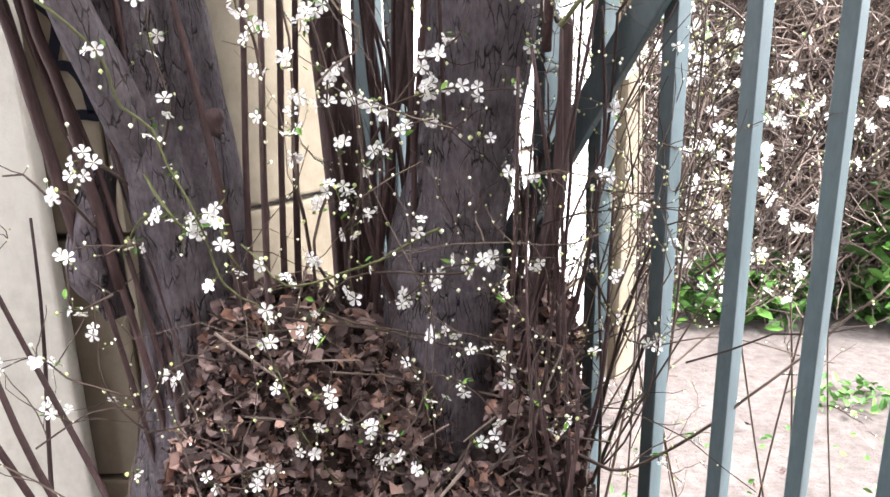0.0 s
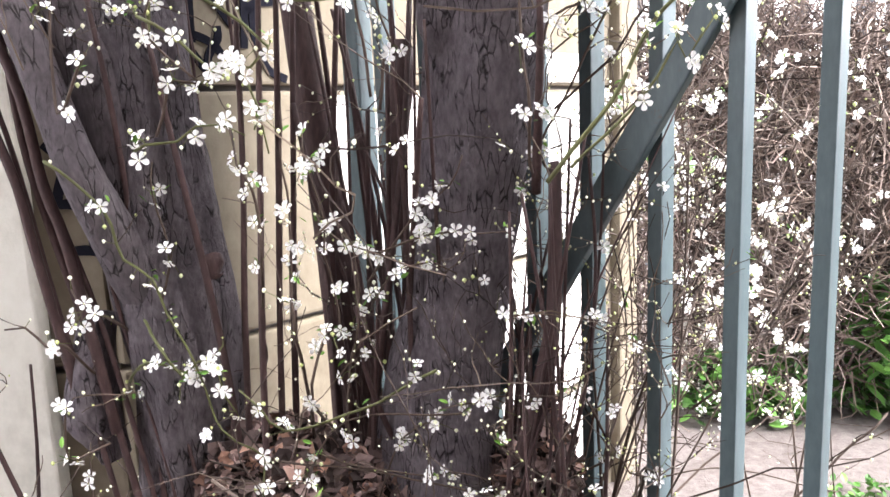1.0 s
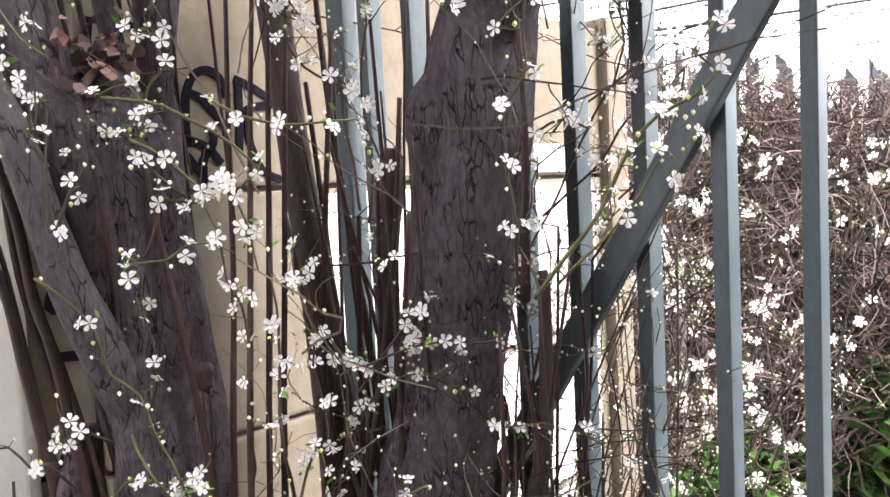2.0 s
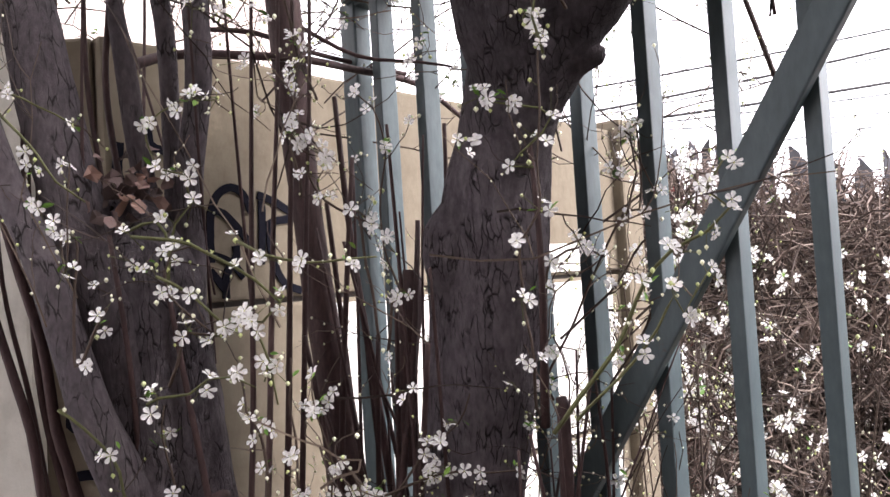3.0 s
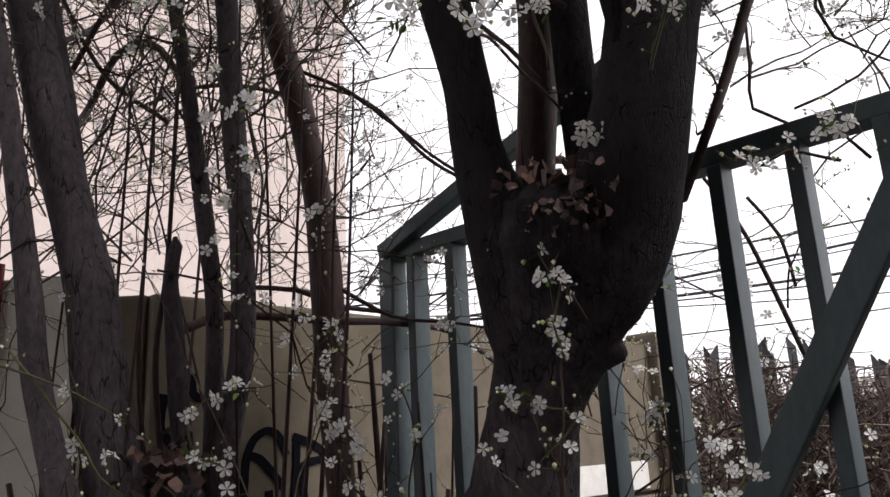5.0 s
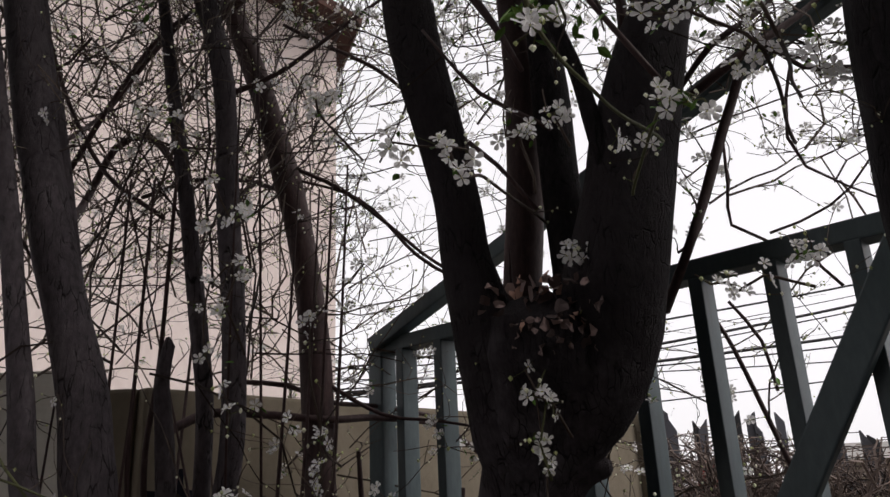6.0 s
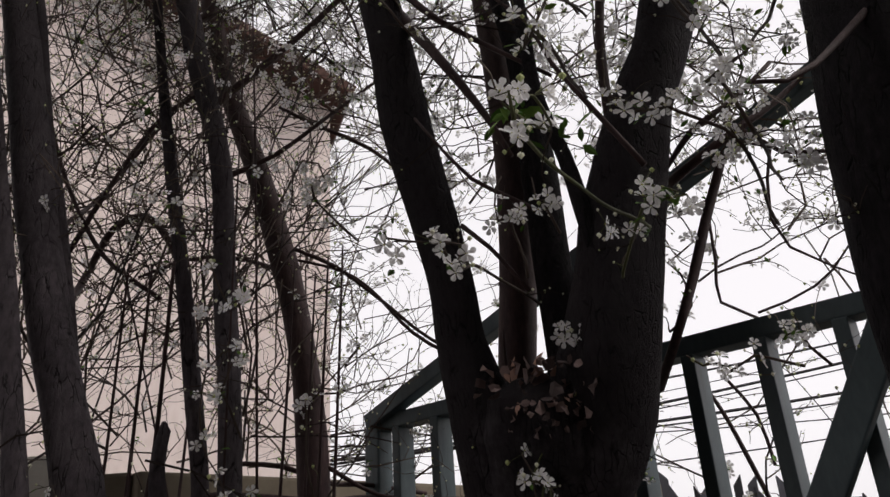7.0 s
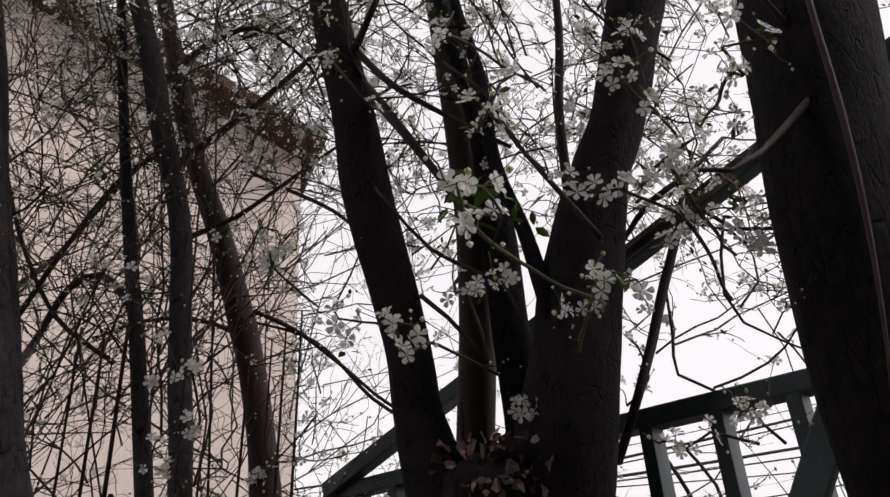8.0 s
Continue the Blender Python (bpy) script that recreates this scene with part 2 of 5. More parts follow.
def tube(verts, faces, path, sides, rough=0.0, freq=9.0, seed=0.0, cap=True):
    """Adds a bent, tapered, uneven tube to verts and faces."""
    base = len(verts)
    ref = Vector((1, 0, 0))
    n = len(path)
    for i, q in enumerate(path):
        a, b = path[max(0, i - 1)], path[min(n - 1, i + 1)]
        d = Vector(b[:3] - a[:3]).normalized()
        u = (ref - d * ref.dot(d))
        u = u.normalized() if u.length > 1e-3 else d.orthogonal().normalized()
        ref = u
        v = d.cross(u)
        c = Vector(q[:3])
        for k in range(sides):
            w = 2 * math.pi * k / sides
            o = u * math.cos(w) + v * math.sin(w)
            r = q[3]
            if rough:
                s = c + o * r
                r *= 1 + rough * (noise.noise(Vector((s.x * freq, s.y * freq, s.z * freq * 0.35 + seed))) * 1.2
                                  + 0.5 * noise.noise(Vector((s.x * freq * 4, s.y * freq * 4, s.z * freq * 0.7 + seed))))
            verts.append(tuple(c + o * r))
    for i in range(n - 1):
        for k in range(sides):
            a, b = base + i * sides + k, base + i * sides + (k + 1) % sides
            faces.append((a, b, b + sides, a + sides))
    if cap:
        faces.append(tuple(base + k for k in range(sides))[::-1])
        faces.append(tuple(base + (n - 1) * sides + k for k in range(sides)))


def stem_mesh(name, pts, material, sides=20, step=0.02, rough=0.12, freq=9.0, seed=0.0):
    verts, faces = [], []
    tube(verts, faces, smooth_path(pts, step), sides, rough, freq, seed)
    return raw_mesh(name, verts, faces, material, True)


# ---- ground ----
gv, gf, GN = [], [], 90
for j in range(GN + 1):
    for i in range(GN + 1):
        fx, fy = (i / GN * 2 - 1), (j / GN * 2 - 1)
        x, y = 160 * fx * abs(fx) ** 2, 2 + 160 * fy * abs(fy) ** 2
        gv.append((x, y, 0.03 * noise.noise(Vector((x * 0.9, y * 0.9, 0))) + 0.01 * noise.noise(Vector((x * 4, y * 4, 3))) - 0.02))
for j in range(GN):
    for i in range(GN):
        a = j * (GN + 1) + i
        gf.append((a, a + 1, a + GN + 2, a + GN + 1))
ground = tagged(new("ground", raw_mesh("ground", gv, gf, DUST, True)), "pale dusty bare ground with trodden earth", "ground", kind="structure")

# ---- the panel wall: one stretch across, one running away from the corner ----
def wall_run(name, a, b, label, thick=0.06, top=1.96):
    """Concrete panels half a metre high laid in a row from plan point a to b; the joints stay open by a few millimetres."""
    a, b = Vector((*a, 0)), Vector((*b, 0))
    run = thing(name, a, label, "wall", kind="structure")
    run.rotation_euler.z = math.atan2(b.y - a.y, b.x - a.x)
    length = (b - a).length
    edges = [-0.1, 0.44, 0.945, 1.45, top]
    n = max(1, round(length / 2.0))
    for k in range(n):
        for lo, hi in zip(edges, edges[1:]):
            w = length / n
            bm = box_bm((w - 0.008, thick, hi - lo - 0.012), 0.008, (w * (k + 0.5), thick / 2, (lo + hi) / 2))
            part("panel", mesh_of("panel", bm, CREAM), run)
    # added dark sheet: stops sky light from showing through the joints
    part("joint_light_stop", mesh_of("joint_light_stop", box_bm((length - 0.02, 0.02, top - 0.03), 0.0, (length / 2, thick * 0.65, top / 2 - 0.02)), BLOCKER), run)
    return run


wall_left = wall_run("wall_left", (-4.6, 1.34), (-0.60, 1.34), "cream painted concrete panel wall with black spray marks")
wall_right = wall_run("wall_right", (-0.585, 1.33), (0.69, 2.74), "cream painted concrete panel wall running away behind the railing")

# ---- the railing ----
U, N = Vector((0.756, -0.6546, 0)), Vector((-0.6546, -0.756, 0))
B4 = Vector((0.4693, 0.9204, 0))
railing = thing("railing", B4 - U * 0.81, "grey-green painted steel railing of upright flat tubes", "fence")
railing.rotation_euler.z = math.atan2(U.y, U.x)
# local axes: x along the railing from the corner post, -y towards the walker
bar_me = mesh_of("bar", box_bm((0.021, 0.042, 1.935), 0.002, (0.0105, 0.021, 1.05)), PAINT)
for k in range(-3, 16):
    part("bar", bar_me, railing).location.x = 0.81 + (k - 4) * (0.11 if k > 0 else 0.1083) + (0.003 if k < 1 else 0)
part("corner_post", mesh_of("corner_post", box_bm((0.042, 0.042, 2.05), 0.004, (-0.009, 0.021, 1.0)), PAINT), railing)
part("end_post", mesh_of("end_post", box_bm((0.06, 0.06, 2.9), 0.004, (2.06, 0.02, 1.42)), PAINT), railing)
part("top_rail", mesh_of("top_rail", box_bm((2.05, 0.044, 0.03), 0.003, (1.02, 0.024, 2.032)), PAINT), railing)
part("bottom_rail", mesh_of("bottom_rail", box_bm((2.05, 0.044, 0.03), 0.003, (1.02, 0.024, 0.095)), PAINT), railing)


def slanted(name, x0, z0, x1, z1, high, deep, y):
    length, ang = math.hypot(x1 - x0, z1 - z0), math.atan2(z1 - z0, x1 - x0)
    bm = box_bm((length, deep, high), 0.003)
    bmesh.ops.transform(bm, matrix=Matrix.Translation(((x0 + x1) / 2, y, (z0 + z1) / 2)) @ Matrix.Rotation(-ang, 4, "Y"), verts=bm.verts)
    return part(name, mesh_of(name, bm, PAINT), railing)


slanted("brace", 0.27, 0.83, 1.005, 2.02, 0.043, 0.022, -0.013)
slanted("sloping_rail", -0.01, 2.035, 2.05, 2.74, 0.032, 0.032, 0.0)

# ---- the house beyond ----
house = thing("house", (-1.65, 9.0, 0), "tall pinkish plastered house with dark eaves beyond the wall", "house")
house.rotation_euler.z = radians(22)
# a gable end: the wall's top and the verge climb away from the corner
HX, HZ, RISE = 10.0, 7.95, 0.5
gable = [(0, 0), (0, HZ), (-HX / 2, HZ + RISE * HX / 2), (-HX, HZ), (-HX, 0)]
hv = [(x, y, z) for y in (0, 6.0) for x, z in gable]
hf = [tuple(range(5))[::-1], tuple(range(5, 10))] + [(i, (i + 1) % 5, (i + 1) % 5 + 5, i + 5) for i in range(5)]
part("wall", raw_mesh("wall", hv, hf, RENDER), house)
for side in (1, -1):
    c = -HX / 2
    run = HX / 2 + 0.22
    bm = box_bm((math.hypot(run, run * RISE), 6.9, 0.16), 0.01)
    mid = Vector((c + side * run / 2, 2.85, HZ + RISE * HX / 2 - RISE * run / 2 + 0.09))
    bmesh.ops.transform(bm, matrix=Matrix.Translation(mid) @ Matrix.Rotation(side * math.atan(RISE), 4, "Y"), verts=bm.verts)
    part("roof", mesh_of("roof", bm, EAVE), house, "dark red-brown stained roof boards")

# ---- unseen dark slab behind the walker, added to keep sky light off the trees ----
blocker_behind = tagged(new("blocker_behind", mesh_of("blocker_behind", box_bm((6.6, 0.3, 7.5), 0.0, (-0.2, -1.5, 3.7)), BLOCKER)), "plain dark wall, unseen, added to block sky light from behind", "wall", kind="structure")
# ---- plum trees: the stems ----
main_tree = thing("plum_tree", (0.0, 1.11, 0), "old plum tree in white blossom with grey cracked bark", "tree")
left_tree = thing("plum_tree", (-0.46, 1.1, 0), "many-stemmed old plum tree in blossom beside the wall", "tree")
near_tree = thing("plum_tree", (0.62, 0.5, 0), "leaning dark plum trunk in front of the railing", "tree")


def stem(tree, name, pts, material=BARK, sides=20, rough=0.12, label="", step=0.02):
    at = tree.location
    me = stem_mesh(name, [(p[0] - at.x, p[1] - at.y, p[2], p[3]) for p in pts], material, sides, step, rough, 9.0, random.uniform(0, 50))
    return part(name, me, tree, label)


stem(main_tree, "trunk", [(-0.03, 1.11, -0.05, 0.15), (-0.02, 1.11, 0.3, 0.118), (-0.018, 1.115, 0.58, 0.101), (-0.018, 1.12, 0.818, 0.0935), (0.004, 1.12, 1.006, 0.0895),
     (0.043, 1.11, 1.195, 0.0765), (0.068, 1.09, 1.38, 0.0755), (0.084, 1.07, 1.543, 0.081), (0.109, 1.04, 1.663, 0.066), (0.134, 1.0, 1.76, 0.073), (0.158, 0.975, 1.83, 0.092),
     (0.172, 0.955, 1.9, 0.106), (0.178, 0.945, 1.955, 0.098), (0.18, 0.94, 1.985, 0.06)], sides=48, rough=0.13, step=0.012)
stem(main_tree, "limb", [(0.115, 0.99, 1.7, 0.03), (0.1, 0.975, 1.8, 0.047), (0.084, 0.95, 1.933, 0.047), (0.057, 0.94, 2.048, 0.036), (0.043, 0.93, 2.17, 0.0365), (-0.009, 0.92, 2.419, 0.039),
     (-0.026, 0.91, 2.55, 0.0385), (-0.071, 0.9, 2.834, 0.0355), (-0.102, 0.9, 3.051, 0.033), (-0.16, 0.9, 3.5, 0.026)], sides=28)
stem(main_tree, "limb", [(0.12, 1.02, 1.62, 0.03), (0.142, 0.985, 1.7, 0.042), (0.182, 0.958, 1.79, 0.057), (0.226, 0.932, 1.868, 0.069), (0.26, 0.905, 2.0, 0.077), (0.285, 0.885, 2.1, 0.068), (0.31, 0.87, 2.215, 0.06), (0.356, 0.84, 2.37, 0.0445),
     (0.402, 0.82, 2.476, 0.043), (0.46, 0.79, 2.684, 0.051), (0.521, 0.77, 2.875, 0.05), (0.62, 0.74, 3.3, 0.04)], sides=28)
stem(main_tree, "limb", [(0.135, 1.0, 1.85, 0.036), (0.137, 1.03, 1.975, 0.031), (0.143, 1.03, 2.048, 0.0296), (0.162, 1.03, 2.254, 0.0295), (0.168, 1.03, 2.5, 0.031), (0.146, 1.03, 2.948, 0.031), (0.12, 1.03, 3.4, 0.025)], BARK_RED)
stem(main_tree, "limb", [(0.21, 0.95, 1.87, 0.05), (0.216, 0.97, 2.026, 0.031), (0.21, 0.97, 2.174, 0.031), (0.207, 0.97, 2.33, 0.031), (0.197, 0.97, 2.541, 0.021), (0.162, 0.97, 2.769, 0.0165), (0.12, 0.97, 3.1, 0.012)], SHADED_BARK)
stem(main_tree, "limb", [(0.285, 0.88, 2.07, 0.028), (0.252, 0.85, 2.182, 0.0145), (0.232, 0.85, 2.295, 0.0125), (0.2, 0.85, 2.42, 0.0115), (0.19, 0.85, 2.6, 0.0115), (0.162, 0.85, 2.766, 0.01), (0.15, 0.85, 3.05, 0.007)], SHADED_BARK, sides=12)
stem(main_tree, "broken_stub", [(0.15, 0.98, 1.71, 0.03), (0.186, 0.955, 1.737, 0.021), (0.212, 0.94, 1.747, 0.016), (0.229, 0.935, 1.752, 0.013), (0.235, 0.934, 1.753, 0.006)], sides=14, rough=0.3, step=0.006)
stem(main_tree, "burl", [(0.03, 1.06, 1.44, 0.02), (0.025, 1.05, 1.5, 0.036), (0.03, 1.045, 1.54, 0.039), (0.05, 1.045, 1.59, 0.022)], sides=16, rough=0.2, step=0.01)
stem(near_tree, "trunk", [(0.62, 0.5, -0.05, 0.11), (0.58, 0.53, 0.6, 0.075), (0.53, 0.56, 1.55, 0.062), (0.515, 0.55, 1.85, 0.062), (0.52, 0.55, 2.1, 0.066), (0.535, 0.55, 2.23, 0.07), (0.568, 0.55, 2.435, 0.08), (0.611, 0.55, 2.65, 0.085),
     (0.7, 0.55, 3.2, 0.075)], SHADED_BARK, sides=32)
stem(left_tree, "trunk", [(-0.46, 1.09, -0.05, 0.12), (-0.43, 1.09, 0.4, 0.09), (-0.41, 1.1, 0.7, 0.078), (-0.395, 1.1, 0.95, 0.076), (-0.399, 1.1, 1.08, 0.08), (-0.404, 1.1, 1.2, 0.083), (-0.406, 1.1, 1.32, 0.086), (-0.414, 1.1, 1.43, 0.083), (-0.43, 1.1, 1.53, 0.072),
     (-0.44, 1.1, 1.59, 0.052), (-0.447, 1.1, 1.62, 0.03), (-0.447, 1.1, 1.635, 0.008)], OLD_BARK_LEFT, sides=48, rough=0.3, step=0.01)
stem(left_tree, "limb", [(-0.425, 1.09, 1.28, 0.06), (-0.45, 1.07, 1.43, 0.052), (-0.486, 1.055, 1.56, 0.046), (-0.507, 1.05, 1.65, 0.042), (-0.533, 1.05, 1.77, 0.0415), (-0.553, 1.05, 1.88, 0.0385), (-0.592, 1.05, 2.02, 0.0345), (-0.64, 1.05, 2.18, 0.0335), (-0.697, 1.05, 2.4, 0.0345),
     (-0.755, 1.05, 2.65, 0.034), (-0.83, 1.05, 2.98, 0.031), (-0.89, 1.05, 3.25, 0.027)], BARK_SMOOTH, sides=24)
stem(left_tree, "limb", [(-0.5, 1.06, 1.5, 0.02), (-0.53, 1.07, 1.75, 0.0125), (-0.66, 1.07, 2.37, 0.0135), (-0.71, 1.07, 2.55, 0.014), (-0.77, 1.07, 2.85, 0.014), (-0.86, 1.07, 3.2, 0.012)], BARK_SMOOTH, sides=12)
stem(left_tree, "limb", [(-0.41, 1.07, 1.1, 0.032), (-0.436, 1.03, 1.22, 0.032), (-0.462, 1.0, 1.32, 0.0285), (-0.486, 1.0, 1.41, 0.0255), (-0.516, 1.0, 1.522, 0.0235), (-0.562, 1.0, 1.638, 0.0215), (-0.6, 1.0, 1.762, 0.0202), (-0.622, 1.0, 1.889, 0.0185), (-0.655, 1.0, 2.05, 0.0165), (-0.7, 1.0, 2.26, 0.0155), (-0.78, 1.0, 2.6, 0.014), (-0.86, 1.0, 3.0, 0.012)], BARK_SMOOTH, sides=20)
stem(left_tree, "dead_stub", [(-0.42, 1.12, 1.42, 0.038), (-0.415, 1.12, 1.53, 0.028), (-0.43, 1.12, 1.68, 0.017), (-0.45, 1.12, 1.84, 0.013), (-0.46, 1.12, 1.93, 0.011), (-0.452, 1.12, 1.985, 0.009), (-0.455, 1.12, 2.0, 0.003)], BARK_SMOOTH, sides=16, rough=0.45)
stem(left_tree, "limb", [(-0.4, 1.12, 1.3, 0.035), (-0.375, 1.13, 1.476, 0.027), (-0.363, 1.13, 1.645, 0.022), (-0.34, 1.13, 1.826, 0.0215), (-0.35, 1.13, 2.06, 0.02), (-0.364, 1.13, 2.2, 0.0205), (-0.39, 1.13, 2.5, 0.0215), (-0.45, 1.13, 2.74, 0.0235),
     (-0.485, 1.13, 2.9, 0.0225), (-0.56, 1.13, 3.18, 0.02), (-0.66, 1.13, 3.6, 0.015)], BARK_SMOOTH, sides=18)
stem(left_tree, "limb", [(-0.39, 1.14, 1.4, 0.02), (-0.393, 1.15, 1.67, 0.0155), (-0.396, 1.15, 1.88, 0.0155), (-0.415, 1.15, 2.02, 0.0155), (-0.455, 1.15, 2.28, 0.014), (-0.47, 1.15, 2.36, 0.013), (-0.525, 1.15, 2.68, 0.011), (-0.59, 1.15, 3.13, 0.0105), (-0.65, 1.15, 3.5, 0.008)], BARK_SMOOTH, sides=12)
stem(left_tree, "limb", [(-0.13, 1.26, -0.05, 0.07), (-0.14, 1.28, 0.5, 0.055), (-0.154, 1.3, 0.789, 0.046), (-0.167, 1.3, 1.015, 0.036), (-0.187, 1.3, 1.29, 0.0295), (-0.21, 1.3, 1.5, 0.028), (-0.23, 1.3, 1.75, 0.029), (-0.243, 1.3, 2.0, 0.029), (-0.262, 1.3, 2.16, 0.028),
     (-0.3, 1.3, 2.34, 0.029), (-0.36, 1.3, 2.551, 0.0255), (-0.44, 1.3, 2.79, 0.0235), (-0.49, 1.3, 3.0, 0.023), (-0.553, 1.3, 3.27, 0.022), (-0.65, 1.3, 3.7, 0.018)], BARK_RED, sides=20)
stem(left_tree, "burl", [(-0.36, 1.09, 1.1, 0.02), (-0.345, 1.08, 1.15, 0.024), (-0.325, 1.075, 1.185, 0.022), (-0.31, 1.075, 1.19, 0.008)], BARK_RED, sides=20, rough=0.5, step=0.008)
stem(left_tree, "burl", [(-0.49, 1.06, 0.9, 0.025), (-0.505, 1.05, 0.97, 0.04), (-0.5, 1.05, 1.04, 0.042), (-0.485, 1.06, 1.12, 0.03)], sides=22, rough=0.55, step=0.008)
# ---- marks and the pier on the wall ----
def stroke(parent, pts, width, y):
    """A sprayed line: a thin band lying 4 mm proud of the panel; pts are (along, height)."""
    path = smooth_path([(a, 0, b, width) for a, b in pts], 0.008)
    verts, faces = [], []
    for i, q in enumerate(path):
        p0, p1 = path[max(0, i - 1)], path[min(len(path) - 1, i + 1)]
        d = Vector((p1[0] - p0[0], p1[2] - p0[2])).normalized()
        w = width / 2 * (1 + 0.12 * noise.noise(Vector((q[0] * 60, q[2] * 60, 0))))
        for s in (-1, 1):
            verts += [(q[0] - d.y * w * s, y, q[2] + d.x * w * s), (q[0] - d.y * w * s, y + 0.003, q[2] + d.x * w * s)]
    for i in range(len(path) - 1):
        k = 4 * i
        faces += [(k, k + 2, k + 6, k + 4), (k + 1, k + 5, k + 7, k + 3), (k, k + 4, k + 5, k + 1), (k + 2, k + 3, k + 7, k + 6)]
    return part("spray_stroke", raw_mesh("spray_stroke", verts, faces, SPRAY), parent, "black sprayed line")


for pts in ([(0.202, 1.535), (0.204, 1.605), (0.209, 1.641), (0.226, 1.673), (0.256, 1.687), (0.283, 1.673), (0.3, 1.636)],
            [(0.213, 1.639), (0.235, 1.633), (0.266, 1.604), (0.293, 1.571)], [(0.317, 1.674), (0.361, 1.659), (0.401, 1.638), (0.443, 1.622)],
            [(0.326, 1.661), (0.324, 1.599), (0.318, 1.528)], [(0.33, 1.599), (0.351, 1.617), (0.405, 1.626)],
            [(0.343, 1.611), (0.345, 1.548), (0.372, 1.488), (0.417, 1.467)], [(0.175, 1.556), (0.218, 1.546), (0.249, 1.532), (0.275, 1.503)],
            [(0.259, 1.568), (0.259, 1.544), (0.235, 1.509), (0.232, 1.462)], [(0.199, 1.519), (0.233, 1.478)]):
    stroke(wall_right, pts, 0.0165, -0.004)
for pts in ([(-0.68, 1.36), (-0.65, 1.323), (-0.667, 1.258), (-0.64, 1.25), (-0.618, 1.218), (-0.61, 1.17)], [(-0.661, 1.166), (-0.63, 1.168), (-0.602, 1.164)],
            [(-0.72, 1.79), (-0.715, 1.72), (-0.69, 1.69), (-0.66, 1.65)]):
    stroke(wall_left, [(x + 4.6, z) for x, z in pts], 0.018, -0.004)
stroke(wall_right, [(0.03, 1.76), (0.025, 1.70), (0.045, 1.672), (0.075, 1.64)], 0.018, -0.004)
stroke(wall_right, [(0.085, 1.8), (0.09, 1.76), (0.12, 1.75)], 0.016, -0.004)
# whitewashed lower stretch, laid over the panels
for lo, hi, x0, x1 in ((0.95, 1.438, 0.485, 1.72), (0.452, 0.938, 0.52, 1.72), (0.01, 0.432, 0.55, 1.72), (1.462, 1.56, 1.25, 1.7)):
    part("whitewash", mesh_of("whitewash", box_bm((x1 - x0, 0.003, hi - lo - 0.01), 0.0, ((x0 + x1) / 2, -0.005, (lo + hi) / 2)), WHITEWASH), wall_right, "patch of white limewash")
part("pillar", mesh_of("pillar", box_bm((0.13, 0.12, 2.02), 0.012, (1.85, 0.02, 0.98)), CREAM), wall_right, "cream concrete end post")
part("pillar", mesh_of("pillar", box_bm((0.2, 0.04, 2.02), 0.006, (4.6 - 0.81, -0.022, 0.98)), PALE), wall_left, "chipped cream concrete post")

# ---- shoots, blossom and buds ----
def fast_tube(verts, faces, pts, r0, r1, sides=3):
    base, n = len(verts), len(pts)
    for i, p in enumerate(pts):
        d = (pts[min(n - 1, i + 1)] - pts[max(0, i - 1)])
        d /= np.linalg.norm(d) + 1e-9
        u = np.cross(d, (0.37, 0.81, 0.45))
        u /= np.linalg.norm(u) + 1e-9
        v = np.cross(d, u)
        r = r0 + (r1 - r0) * i / max(1, n - 1)
        for k in range(sides):
            w = 2 * math.pi * k / sides
            verts.append(tuple(p + (u * math.cos(w) + v * math.sin(w)) * r))
    for i in range(n - 1):
        for k in range(sides):
            a, b = base + i * sides + k, base + i * sides + (k + 1) % sides
            faces.append((a, b, b + sides, a + sides))


def blossom_geometry(seed):
    """A five-petalled plum flower, about 24 mm across, facing +z: petals apart at the base, cupped; stamens."""
    rng = random.Random(seed)
    verts, faces, mats = [], [], []
    for k in range(5):
        w = 2 * math.pi * k / 5 + rng.uniform(-0.12, 0.12)
        size, lift, wide = rng.uniform(0.9, 1.12), rng.uniform(0.0, 0.55), rng.uniform(0.92, 1.1)
        c, s = math.cos(w), math.sin(w)
        b = len(verts)
        for along, across in ((0.0012, 0.0), (0.0045, 0.0022), (0.0085, 0.0042), (0.0118, 0.003), (0.0126, 0.0), (0.0118, -0.003), (0.0085, -0.0042), (0.0045, -0.0022), (0.0075, 0.0)):
            a, x = along * size, across * wide
            z = lift * a * 0.55 + abs(x) * 0.45 - 0.0006
            verts.append((a * c - x * s, a * s + x * c, z))
        for i in range(8):
            faces.append((b + 8, b + i, b + (i + 1) % 8))
            mats.append(0)
    for k in range(9):
        w, r, h = rng.uniform(0, 6.28), rng.uniform(0.002, 0.0055), rng.uniform(0.004, 0.007)
        b = len(verts)
        x, y = r * math.cos(w), r * math.sin(w)
        verts += [(0.0004, 0, 0.0006), (-0.0004, 0.0003, 0.0006), (x, y, h), (x + 0.0008, y, h + 0.0004), (x, y + 0.0009, h + 0.0005)]
        faces += [(b, b + 1, b + 2), (b + 2, b + 3, b + 4)]
        mats += [0, 1]
    b = len(verts)
    verts += [(0.0016, 0, 0), (0, 0.0016, 0), (-0.0016, 0, 0), (0, -0.0016, 0), (0, 0, 0.0012), (0, 0, -0.003)]
    for i in range(4):
        faces += [(b + i, b + (i + 1) % 4, b + 4), (b + (i + 1) % 4, b + i, b + 5)]
        mats += [1, 1]
    return verts, faces, mats


FLOWER_GEO = [blossom_geometry(i) for i in range(5)]


